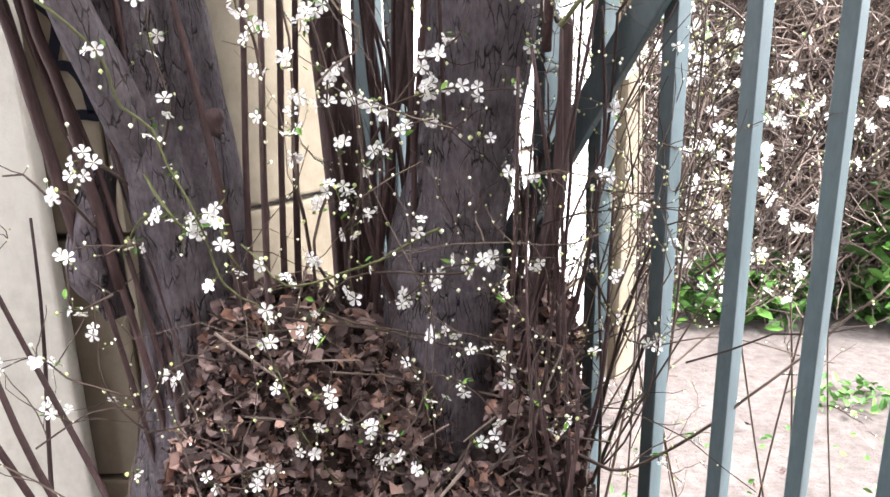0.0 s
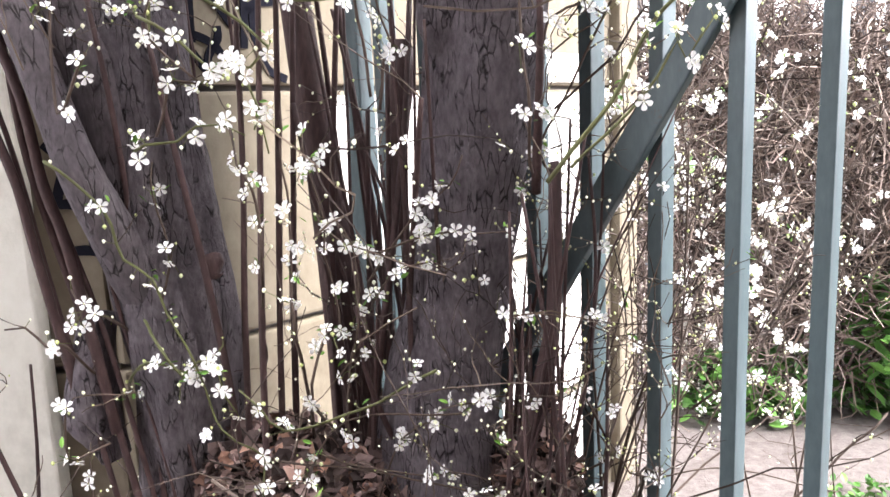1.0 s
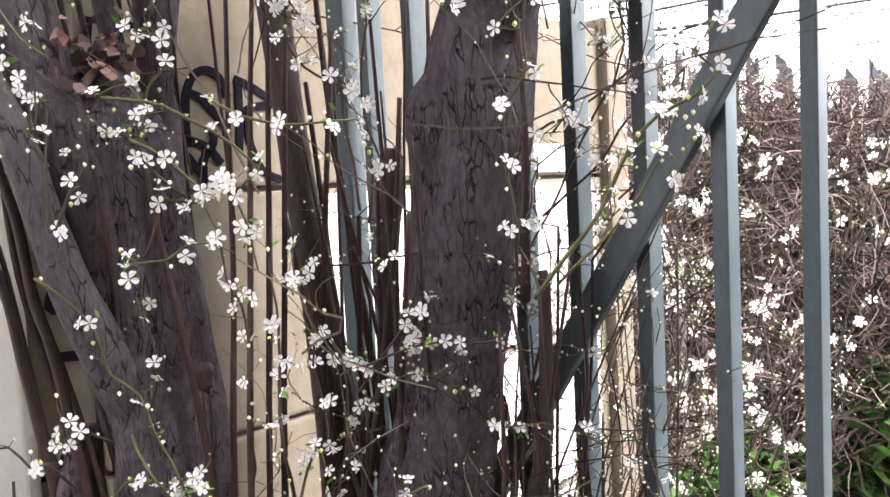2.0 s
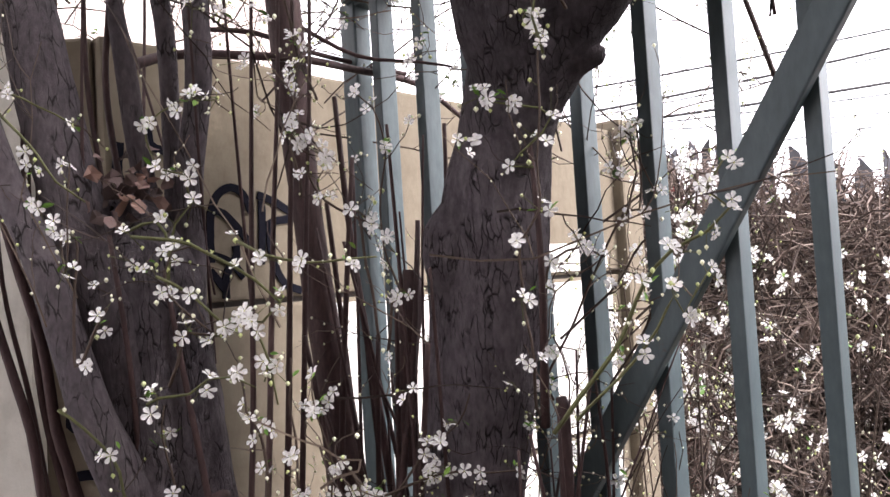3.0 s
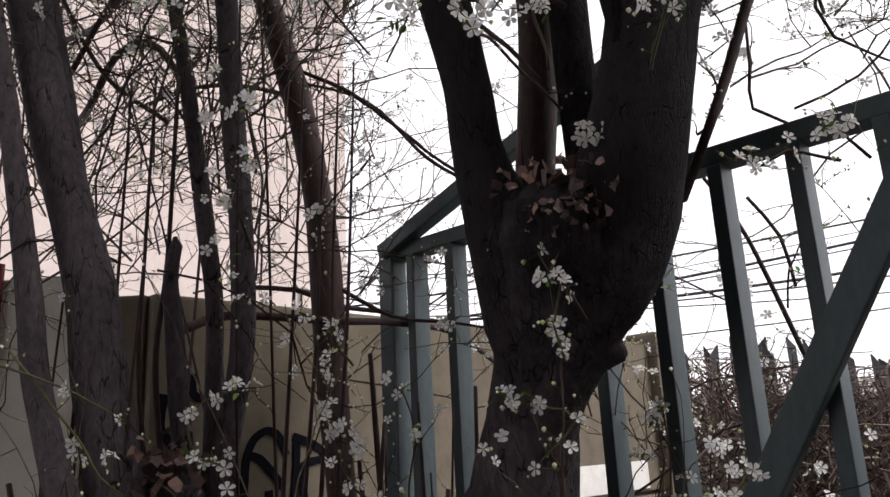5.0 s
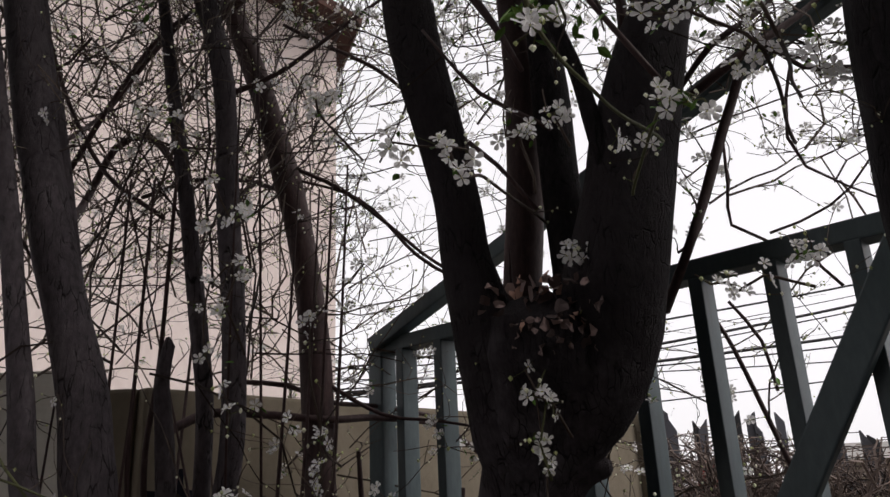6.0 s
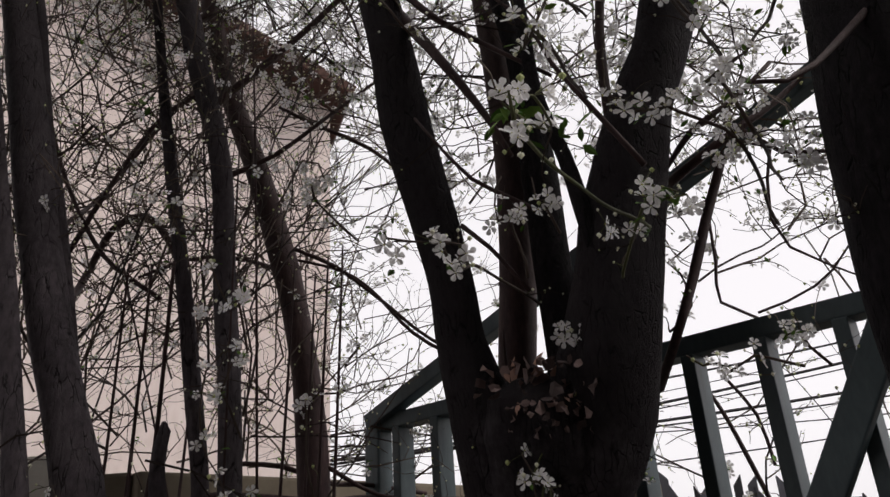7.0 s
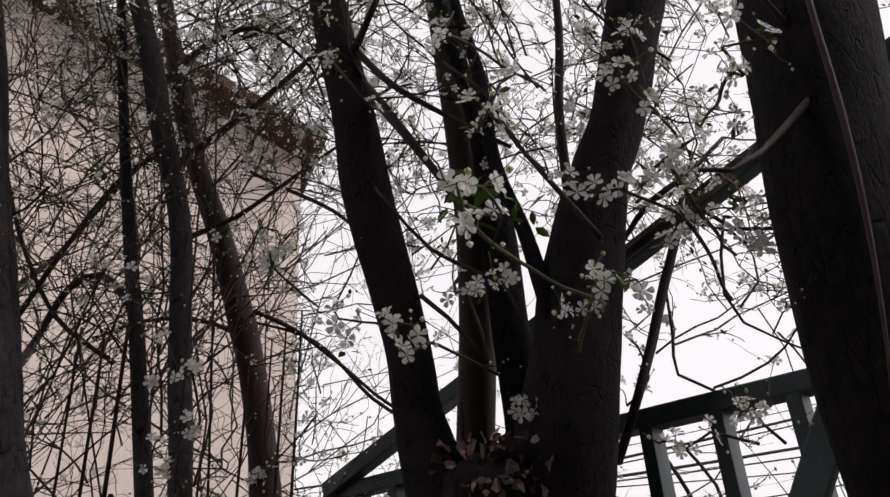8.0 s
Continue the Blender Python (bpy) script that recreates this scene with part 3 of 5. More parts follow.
def flower_mesh(i):
    v, f, m = FLOWER_GEO[i]
    me = raw_mesh("blossom", v, f, PETAL)
    me.materials.append(STAMEN)
    me.polygons.foreach_set("material_index", m)
    return me


FLOWER_MESHES = [flower_mesh(i) for i in range(5)]
rng = random.Random(7)


class Bloom:
    """Collects what grows on one tree and links it: the first 290 blossoms singly, the rest joined."""

    def __init__(self, tree):
        self.tree, self.at = tree, np.array(tree.location)
        self.single = 0
        self.rest = ([], [], [])
        self.stalks, self.buds, self.leaves, self.fine = ([], []), ([], []), ([], []), ([], [])

    def flower(self, p, facing, size):
        q = facing.to_track_quat("Z", "Y") @ Euler((0, 0, rng.uniform(0, 6.28))).to_quaternion()
        k = rng.randrange(5)
        m = Matrix.LocRotScale(Vector(p - self.at), q, Vector((size, size, size)))
        if self.single < 290:
            ob = part("blossom", FLOWER_MESHES[k], self.tree)
            ob.matrix_basis = m
            self.single += 1
        else:
            v, f, mi = FLOWER_GEO[k]
            b = len(self.rest[0])
            self.rest[0].extend(tuple(m @ Vector(x)) for x in v)
            self.rest[1].extend(tuple(b + i for i in x) for x in f)
            self.rest[2].extend(mi)

    def cluster(self, p, n, size=1.0, stalk=True):
        n = min(n, 2) if n < 4 else 3
        for _ in range(n):
            if n == 1:
                o = Vector((rng.gauss(0, 1), rng.gauss(0, 1), rng.gauss(0, 1))) * 0.004
            else:
                o = Vector((rng.gauss(0, 1), rng.gauss(-0.4, 1), rng.gauss(0.1, 1))).normalized() * rng.uniform(0.009, 0.015) * (0.7 + 0.12 * n)
            q = p + np.array(o)
            face = (o.normalized() * 0.8 + Vector((rng.gauss(0, 0.45), -0.75 + rng.gauss(0, 0.3), 0.2 + rng.gauss(0, 0.45)))).normalized()
            self.flower(q, face, size * rng.uniform(0.66, 0.9))
            if stalk:
                fast_tube(*self.stalks, [p - self.at, (p + q) / 2 - self.at + np.array((0, 0, 0.001)), q - self.at - np.array(face) * 0.002], 0.0007, 0.0006)
        for _ in range(rng.randrange(0, 3) if n else 0):
            o = np.array([rng.gauss(0, 0.012) for _ in range(3)])
            self.bud(p + o)
            fast_tube(*self.stalks, [p - self.at, p + o - self.at], 0.0006, 0.0005)
        if n and rng.random() < 0.42:
            for _ in range(rng.randrange(1, 4)):
                self.leaf(p + np.array([rng.gauss(0, 0.006) for _ in range(3)]), rng.uniform(0.008, 0.017))

    def bud(self, p, r=None):
        r = r or rng.uniform(0.0016, 0.0034)
        b = len(self.buds[0])
        p = p - self.at
        for d in ((1, 0, 0), (0, 1, 0), (-1, 0, 0), (0, -1, 0), (0.7, 0, 0.7), (0, 0.7, 0.7), (-0.7, 0, 0.7), (0, -0.7, 0.7), (0, 0, 1.15), (0, 0, -1.2)):
            self.buds[0].append(tuple(p + np.array(d) * r))
        for i in range(4):
            j = (i + 1) % 4
            self.buds[1].extend([(b + i, b + j, b + 4 + j, b + 4 + i), (b + 4 + i, b + 4 + j, b + 8), (b + j, b + i, b + 9)])

    def leaf(self, p, length):
        b = len(self.leaves[0])
        m = Euler((rng.uniform(-0.9, 0.9), rng.uniform(-0.9, 0.9), rng.uniform(0, 6.28))).to_matrix()
        for x, y, z in ((0, 0, 0), (0.35, 0.2, 0.06), (0.7, 0.17, 0.1), (1, 0, 0.02), (0.7, -0.17, 0.1), (0.35, -0.2, 0.06), (0.5, 0, 0)):
            self.leaves[0].append(tuple(p - self.at + np.array(m @ Vector((x, y, z))) * length))
        self.leaves[1].extend((b + 6, b + i, b + (i + 1) % 6) for i in range(6))

    def fine_twig(self, p, d, length, r, depth, bloom, droop=0.0):
        """A leafless side twig that forks, with buds and now and then a flower."""
        n = 7
        pts, q, dd = [p], p, np.array(d, float)
        for _ in range(n):
            dd = dd + np.array([rng.gauss(0, 0.24), rng.gauss(0, 0.24), rng.gauss(0.02 - droop, 0.2)])
            dd /= np.linalg.norm(dd)
            q = q + dd * length / n
            pts.append(q)
            if rng.random() < bloom:
                self.cluster(q, rng.choice((1, 1, 2)), 0.9, False)
            elif rng.random() < 0.26:
                self.bud(q + np.array([rng.gauss(0, 0.002) for _ in range(3)]), rng.uniform(0.0012, 0.0024))
        fast_tube(*self.fine, [x - self.at for x in pts], r, r * 0.45)
        if depth:
            for _ in range(rng.randrange(2, 5)):
                k = rng.randrange(1, n)
                t = pts[k + 1] - pts[k]
                side = np.array([rng.gauss(0, 1), rng.gauss(0, 1), rng.gauss(0.2, 0.8)])
                side = t / np.linalg.norm(t) * 0.7 + side / np.linalg.norm(side)
                self.fine_twig(pts[k], side / np.linalg.norm(side), length * rng.uniform(0.3, 0.6), r * 0.6, depth - 1, bloom, droop)

    def finish(self):
        for name, (v, f), mat in (("flower_stalk", self.stalks, GREEN_TWIG), ("bud", self.buds, BUD), ("leaf", self.leaves, LEAF), ("fine_twig", self.fine, TWIG)):
            if f:
                tagged(part(name, raw_mesh(name, v, f, mat), self.tree), kind="stuff")
        if self.rest[1]:
            me = raw_mesh("blossom_rest", self.rest[0], self.rest[1], PETAL)
            me.materials.append(STAMEN)
            me.polygons.foreach_set("material_index", self.rest[2])
            tagged(part("blossom_rest", me, self.tree), kind="stuff")


BLOOMS = {t.name: Bloom(t) for t in (main_tree, left_tree, near_tree)}


def spray(tree, r, material, pts):
    """A flowering twig through the given places; the last number is how many flowers open there."""
    bloom = BLOOMS[tree.name]
    p = [np.array(q[:3]) for q in pts]
    # the order from the foot outwards follows the list; the thickness falls off to the tip
    path = smooth_path([(*(q - bloom.at), r * (1 - 0.6 * i / len(p))) for i, q in enumerate(p)], 0.02)
    for i, q in enumerate(path[1:-1]):
        q[:3] += np.array([noise.noise(Vector((q[0] * 14, q[2] * 14, s))) for s in (0, 5, 9)]) * 0.006
    verts, faces = [], []
    tube(verts, faces, path, 5)
    part("twig", raw_mesh("twig", verts, faces, material, True), tree)
    for q, n in zip(p, (x[3] for x in pts)):
        if n:
            bloom.cluster(q, n)
    for q in path[::2]:
        if rng.random() < 0.42:
            o = np.array([rng.gauss(0, 0.007), rng.gauss(0, 0.007), rng.gauss(0.004, 0.006)])
            bloom.bud(q[:3] + bloom.at + o)
            fast_tube(*bloom.stalks, [q[:3], q[:3] + o], 0.0007, 0.0005)
        if rng.random() < 0.3:
            d = np.array([rng.gauss(0, 1), rng.gauss(-0.3, 0.7), rng.gauss(0.5, 0.7)])
            bloom.fine_twig(q[:3] + bloom.at, d / np.linalg.norm(d), rng.uniform(0.03, 0.1), 0.0011, 0, 0.06)


spray(main_tree, 0.0022, TWIG, [(-0.099, 1.060, 1.148, 0), (-0.066, 1.000, 1.197, 2), (-0.023, 1.000, 1.256, 2), (-0.004, 1.000, 1.268, 2), (0.020, 1.000, 1.290, 2), (0.040, 1.000, 1.326, 0)])
spray(main_tree, 0.0022, TWIG, [(-0.130, 1.050, 1.220, 0), (-0.092, 1.000, 1.198, 2), (-0.011, 1.000, 1.223, 2), (0.019, 1.000, 1.223, 2), (0.052, 1.000, 1.220, 2), (0.092, 1.000, 1.221, 1), (0.104, 1.000, 1.207, 0)])
spray(main_tree, 0.0020, TWIG, [(-0.097, 1.060, 1.108, 0), (-0.085, 1.000, 1.137, 2), (-0.058, 1.000, 1.171, 2), (-0.003, 1.000, 1.184, 1), (0.027, 1.000, 1.167, 0)])
spray(left_tree, 0.0028, TWIG, [(-0.201, 1.100, 0.870, 0), (-0.184, 0.950, 1.108, 0), (-0.190, 0.950, 1.152, 3), (-0.189, 0.950, 1.191, 2), (-0.182, 0.950, 1.226, 3), (-0.180, 0.950, 1.267, 2), (-0.187, 0.950, 1.323, 0), (-0.184, 0.950, 1.393, 0)])
spray(left_tree, 0.0026, TWIG, [(-0.263, 1.080, 1.023, 0), (-0.224, 0.950, 1.202, 1), (-0.223, 0.950, 1.258, 2), (-0.225, 0.950, 1.298, 2), (-0.230, 0.950, 1.314, 3), (-0.240, 0.950, 1.331, 2), (-0.249, 0.950, 1.376, 0)])
spray(left_tree, 0.0024, TWIG, [(-0.164, 1.100, 0.906, 0), (-0.175, 0.970, 1.006, 2), (-0.163, 0.970, 1.071, 3), (-0.146, 0.970, 1.103, 2), (-0.129, 0.970, 1.108, 2), (-0.137, 0.970, 1.158, 2), (-0.149, 0.970, 1.206, 2), (-0.141, 0.970, 1.253, 2), (-0.160, 0.970, 1.316, 3), (-0.163, 0.970, 1.362, 1)])
spray(left_tree, 0.0020, TWIG, [(-0.123, 1.050, 0.923, 0), (-0.127, 0.970, 0.959, 2), (-0.125, 0.970, 1.047, 2), (-0.105, 0.970, 1.109, 0), (-0.110, 0.970, 1.220, 2), (-0.132, 0.970, 1.254, 1)])
spray(left_tree, 0.0024, GREEN_TWIG, [(-0.415, 1.030, 1.121, 0), (-0.361, 0.960, 1.074, 2), (-0.345, 0.960, 1.049, 3), (-0.319, 0.960, 1.073, 3), (-0.297, 0.960, 1.062, 3), (-0.289, 0.960, 1.024, 2), (-0.276, 0.960, 1.000, 1)])
spray(left_tree, 0.0022, GREEN_TWIG, [(-0.444, 1.030, 1.024, 0), (-0.390, 0.970, 1.071, 1), (-0.331, 0.970, 1.047, 3), (-0.301, 0.970, 1.075, 2), (-0.288, 0.970, 1.091, 0)])
spray(left_tree, 0.0025, TWIG, [(-0.486, 1.050, 1.020, 0), (-0.481, 0.930, 1.114, 2), (-0.497, 0.930, 1.105, 1), (-0.524, 0.930, 1.135, 0), (-0.549, 0.930, 1.135, 0)])
spray(left_tree, 0.0024, TWIG, [(-0.438, 1.040, 1.095, 0), (-0.443, 0.950, 1.144, 1), (-0.462, 0.950, 1.135, 3), (-0.459, 0.950, 1.148, 2), (-0.469, 0.950, 1.180, 0)])
spray(left_tree, 0.0022, GREEN_TWIG, [(-0.488, 0.960, 1.343, 0), (-0.426, 0.960, 1.284, 2), (-0.401, 0.960, 1.213, 0), (-0.370, 0.960, 1.184, 1), (-0.333, 0.960, 1.094, 0), (-0.295, 0.960, 0.977, 0), (-0.244, 0.960, 0.933, 2), (-0.247, 0.960, 0.884, 2), (-0.219, 0.960, 0.770, 0), (-0.196, 0.960, 0.724, 3), (-0.161, 0.960, 0.667, 0)])
spray(left_tree, 0.0020, TWIG, [(-0.403, 1.050, 1.093, 0), (-0.359, 1.000, 1.210, 3), (-0.362, 1.000, 1.244, 0), (-0.368, 1.000, 1.290, 2), (-0.367, 1.000, 1.335, 0)])
spray(main_tree, 0.0024, GREEN_TWIG, [(-0.006, 0.950, 1.049, 0), (-0.063, 0.950, 1.021, 0), (-0.109, 0.950, 0.999, 1), (-0.208, 0.950, 0.974, 3), (-0.242, 0.950, 1.006, 1), (-0.267, 0.950, 1.034, 0)])
spray(main_tree, 0.0018, TWIG, [(0.026, 0.960, 0.984, 0), (-0.034, 0.960, 0.983, 0), (-0.099, 0.960, 0.988, 0), (-0.150, 0.960, 0.965, 0), (-0.189, 0.960, 0.904, 2), (-0.200, 0.960, 0.858, 0)])
spray(main_tree, 0.0016, TWIG, [(-0.112, 1.050, 0.794, 0), (-0.058, 0.970, 0.947, 2), (-0.012, 0.970, 0.970, 2), (-0.008, 0.970, 0.986, 1), (0.019, 0.970, 0.993, 2), (0.050, 0.970, 0.997, 2), (0.071, 0.970, 1.001, 1), (0.119, 0.970, 0.996, 2), (0.157, 0.970, 0.998, 0)])
spray(main_tree, 0.0018, TWIG, [(-0.177, 0.970, 0.933, 1), (-0.116, 0.970, 0.906, 0), (-0.014, 0.970, 0.891, 2), (0.007, 0.970, 0.897, 2), (0.080, 0.970, 0.876, 0)])
spray(main_tree, 0.0018, TWIG, [(-0.224, 0.970, 0.922, 0), (-0.069, 0.970, 0.892, 0), (0.065, 0.970, 0.856, 2), (0.082, 0.970, 0.824, 2), (0.117, 0.970, 0.792, 1), (0.138, 0.970, 0.737, 0)])
spray(main_tree, 0.0018, TWIG, [(-0.126, 0.930, 0.639, 0), (-0.081, 0.930, 0.735, 2), (-0.106, 0.930, 0.708, 2), (-0.041, 0.930, 0.702, 2), (-0.073, 0.930, 0.757, 1), (-0.111, 0.930, 0.766, 2), (-0.146, 0.930, 0.785, 2), (-0.167, 0.930, 0.820, 2), (-0.152, 0.930, 0.870, 0)])
spray(main_tree, 0.0018, TWIG, [(-0.046, 0.950, 0.623, 0), (0.005, 0.950, 0.688, 0), (0.034, 0.950, 0.737, 2), (0.064, 0.950, 0.732, 3), (0.069, 0.950, 0.770, 1), (0.020, 0.950, 0.826, 2), (-0.050, 0.950, 0.854, 1), (-0.068, 0.950, 0.893, 0)])
spray(left_tree, 0.0018, TWIG, [(-0.274, 0.930, 0.624, 0), (-0.246, 0.930, 0.712, 2), (-0.340, 0.930, 0.689, 2), (-0.273, 0.930, 0.681, 2), (-0.314, 0.930, 0.745, 0), (-0.385, 0.930, 0.774, 0)])
spray(left_tree, 0.0018, TWIG, [(-0.431, 0.950, 0.781, 0), (-0.389, 0.950, 0.859, 2), (-0.367, 0.950, 0.839, 2), (-0.352, 0.950, 0.779, 0), (-0.248, 0.950, 0.776, 0)])
spray(left_tree, 0.0018, TWIG, [(-0.444, 0.950, 0.968, 0), (-0.501, 0.950, 0.949, 2), (-0.498, 0.950, 1.013, 2), (-0.482, 0.950, 1.032, 0), (-0.396, 0.950, 1.038, 0)])
spray(left_tree, 0.0018, TWIG, [(-0.442, 0.950, 0.817, 0), (-0.524, 0.950, 0.849, 0), (-0.565, 0.950, 0.879, 2), (-0.611, 0.950, 0.865, 0)])
spray(left_tree, 0.0018, TWIG, [(-0.435, 0.970, 0.752, 0), (-0.480, 0.970, 0.808, 1), (-0.485, 0.970, 0.903, 2), (-0.480, 0.970, 0.961, 0)])
spray(main_tree, 0.0030, TWIG, [(0.082, 1.100, 0.621, 0), (0.163, 1.150, 0.643, 0), (0.261, 1.150, 0.629, 1), (0.344, 1.150, 0.718, 2), (0.442, 1.200, 0.771, 0), (0.565, 1.250, 0.833, 1), (0.682, 1.300, 0.899, 0)])
spray(main_tree, 0.0035, TWIG, [(0.060, 1.050, 0.580, 0), (0.142, 1.000, 0.690, 0), (0.263, 1.000, 0.653, 0), (0.387, 1.000, 0.722, 0), (0.503, 1.000, 0.820, 0), (0.625, 1.000, 0.939, 0)])
spray(main_tree, 0.0020, TWIG, [(0.147, 1.050, 0.825, 0), (0.244, 1.050, 0.873, 2), (0.203, 1.050, 0.968, 2), (0.276, 1.050, 0.840, 1), (0.310, 1.050, 0.830, 2), (0.403, 1.050, 0.846, 0), (0.527, 1.050, 0.815, 0), (0.589, 1.050, 0.795, 0)])
spray(main_tree, 0.0020, TWIG, [(0.351, 1.250, 0.891, 0), (0.425, 1.250, 0.905, 3), (0.458, 1.250, 0.857, 3), (0.486, 1.250, 0.878, 2), (0.519, 1.250, 0.898, 3), (0.542, 1.250, 0.912, 2), (0.613, 1.250, 0.853, 3), (0.619, 1.250, 0.885, 2), (0.595, 1.250, 0.833, 2)])
spray(main_tree, 0.0020, TWIG, [(0.567, 1.300, 0.815, 0), (0.614, 1.300, 0.959, 3), (0.639, 1.300, 0.932, 3), (0.663, 1.300, 0.973, 3), (0.691, 1.300, 0.993, 2), (0.713, 1.300, 1.054, 2), (0.729, 1.300, 1.122, 2), (0.747, 1.300, 1.153, 2)])
spray(main_tree, 0.0020, TWIG, [(0.482, 1.350, 0.912, 0), (0.573, 1.350, 1.069, 3), (0.593, 1.350, 1.129, 3), (0.598, 1.350, 1.174, 4), (0.621, 1.350, 1.198, 3), (0.646, 1.350, 1.148, 3), (0.665, 1.350, 1.158, 3), (0.603, 1.350, 1.227, 2), (0.518, 1.350, 1.239, 1)])
spray(main_tree, 0.0020, TWIG, [(0.413, 1.350, 1.010, 0), (0.459, 1.350, 1.020, 3), (0.506, 1.350, 1.013, 3), (0.475, 1.350, 1.082, 2), (0.531, 1.350, 1.141, 2), (0.485, 1.350, 1.152, 3), (0.443, 1.350, 1.250, 3), (0.461, 1.350, 1.264, 3), (0.435, 1.350, 1.212, 2), (0.505, 1.350, 1.277, 2)])
spray(main_tree, 0.0020, TWIG, [(0.450, 1.300, 0.989, 0), (0.486, 1.300, 0.973, 3), (0.574, 1.300, 1.006, 3), (0.590, 1.300, 0.996, 2), (0.500, 1.300, 1.108, 2), (0.557, 1.300, 1.077, 2)])
spray(main_tree, 0.0020, TWIG, [(0.238, 1.200, 1.046, 0), (0.277, 1.200, 1.225, 3), (0.303, 1.200, 1.233, 3), (0.319, 1.200, 1.249, 2), (0.337, 1.200, 1.253, 2), (0.279, 1.200, 1.154, 2), (0.292, 1.200, 1.275, 2)])
spray(left_tree, 0.0024, TWIG, [(-0.405, 0.930, 1.470, 0), (-0.414, 0.930, 1.455, 2), (-0.448, 0.930, 1.400, 3), (-0.451, 0.950, 1.561, 2), (-0.470, 0.950, 1.569, 1), (-0.456, 0.930, 1.518, 2), (-0.443, 0.930, 1.652, 2)])
spray(left_tree, 0.0022, GREEN_TWIG, [(-0.386, 0.950, 1.564, 0), (-0.346, 0.950, 1.576, 2), (-0.330, 0.950, 1.536, 2), (-0.339, 0.950, 1.484, 2), (-0.322, 0.950, 1.571, 0), (-0.299, 0.950, 1.598, 1), (-0.307, 0.950, 1.634, 2), (-0.338, 0.950, 1.642, 2), (-0.354, 0.950, 1.703, 2), (-0.311, 0.950, 1.725, 2), (-0.294, 0.950, 1.727, 2), (-0.262, 0.950, 1.726, 2)])
spray(left_tree, 0.0025, GREEN_TWIG, [(-0.358, 0.900, 1.555, 1), (-0.285, 0.900, 1.540, 0), (-0.234, 0.900, 1.511, 1), (-0.208, 0.900, 1.492, 0), (-0.180, 0.900, 1.468, 3), (-0.204, 0.900, 1.445, 0), (-0.225, 0.900, 1.446, 4), (-0.215, 0.900, 1.439, 3), (-0.201, 0.900, 1.394, 2), (-0.206, 0.900, 1.371, 0)])
spray(left_tree, 0.0022, GREEN_TWIG, [(-0.330, 0.900, 1.505, 0), (-0.289, 0.900, 1.480, 1), (-0.251, 0.900, 1.442, 2), (-0.218, 0.900, 1.446, 3), (-0.201, 0.900, 1.391, 2), (-0.191, 0.900, 1.343, 0)])
spray(left_tree, 0.0022, GREEN_TWIG, [(-0.349, 0.900, 1.352, 2), (-0.335, 0.900, 1.360, 3), (-0.298, 0.900, 1.360, 0), (-0.276, 0.900, 1.376, 3), (-0.246, 0.900, 1.377, 3), (-0.217, 0.900, 1.365, 0)])
spray(left_tree, 0.0022, TWIG, [(-0.332, 0.930, 1.368, 0), (-0.305, 0.930, 1.435, 2), (-0.272, 0.930, 1.429, 2), (-0.331, 0.930, 1.483, 2), (-0.320, 0.930, 1.534, 2), (-0.296, 0.930, 1.540, 0)])
spray(left_tree, 0.0022, TWIG, [(-0.074, 0.980, 1.406, 0), (-0.092, 0.980, 1.575, 2), (-0.082, 0.980, 1.564, 2), (-0.065, 0.980, 1.548, 2), (-0.135, 0.980, 1.596, 2), (-0.156, 0.980, 1.631, 2), (-0.149, 0.980, 1.666, 3), (-0.131, 0.980, 1.650, 3), (-0.169, 0.980, 1.670, 2), (-0.170, 0.980, 1.700, 2), (-0.165, 0.980, 1.753, 2), (-0.155, 0.980, 1.789, 0)])
spray(left_tree, 0.0022, TWIG, [(-0.065, 1.000, 1.389, 0), (-0.053, 1.000, 1.463, 2), (-0.042, 1.000, 1.470, 2), (-0.058, 1.000, 1.508, 1), (-0.066, 1.000, 1.557, 2), (-0.052, 1.000, 1.661, 2), (-0.067, 1.000, 1.717, 2), (-0.085, 1.000, 1.733, 2)])
spray(left_tree, 0.0022, TWIG, [(-0.166, 0.980, 1.597, 0), (-0.170, 0.980, 1.680, 2), (-0.132, 0.980, 1.656, 3), (-0.146, 0.980, 1.680, 2), (-0.170, 0.980, 1.709, 2), (-0.164, 0.980, 1.744, 2), (-0.164, 0.980, 1.766, 2), (-0.164, 0.980, 1.803, 2), (-0.164, 0.980, 1.879, 0)])
spray(left_tree, 0.0022, GREEN_TWIG, [(-0.222, 0.870, 1.540, 0), (-0.192, 0.870, 1.520, 3), (-0.142, 0.870, 1.509, 2), (-0.094, 0.870, 1.512, 2), (-0.060, 0.870, 1.512, 0)])
spray(main_tree, 0.0022, TWIG, [(0.126, 0.950, 1.303, 0), (0.112, 0.880, 1.379, 2), (0.105, 0.880, 1.453, 3), (0.108, 0.880, 1.519, 3), (0.133, 0.880, 1.556, 2), (0.137, 0.880, 1.638, 3), (0.144, 0.880, 1.758, 3), (0.142, 0.880, 1.782, 2), (0.132, 0.880, 1.883, 2), (0.117, 0.880, 1.913, 0)])
spray(main_tree, 0.0018, GREEN_TWIG, [(0.132, 0.900, 1.609, 0), (0.103, 0.900, 1.612, 1), (0.157, 0.900, 1.668, 1), (0.090, 0.900, 1.693, 3), (0.073, 0.900, 1.698, 2), (0.103, 0.900, 1.693, 2)])
spray(main_tree, 0.0020, GREEN_TWIG, [(0.131, 0.900, 1.788, 0), (0.155, 0.900, 1.847, 3), (0.167, 0.900, 1.848, 2), (0.131, 0.900, 1.891, 2)])
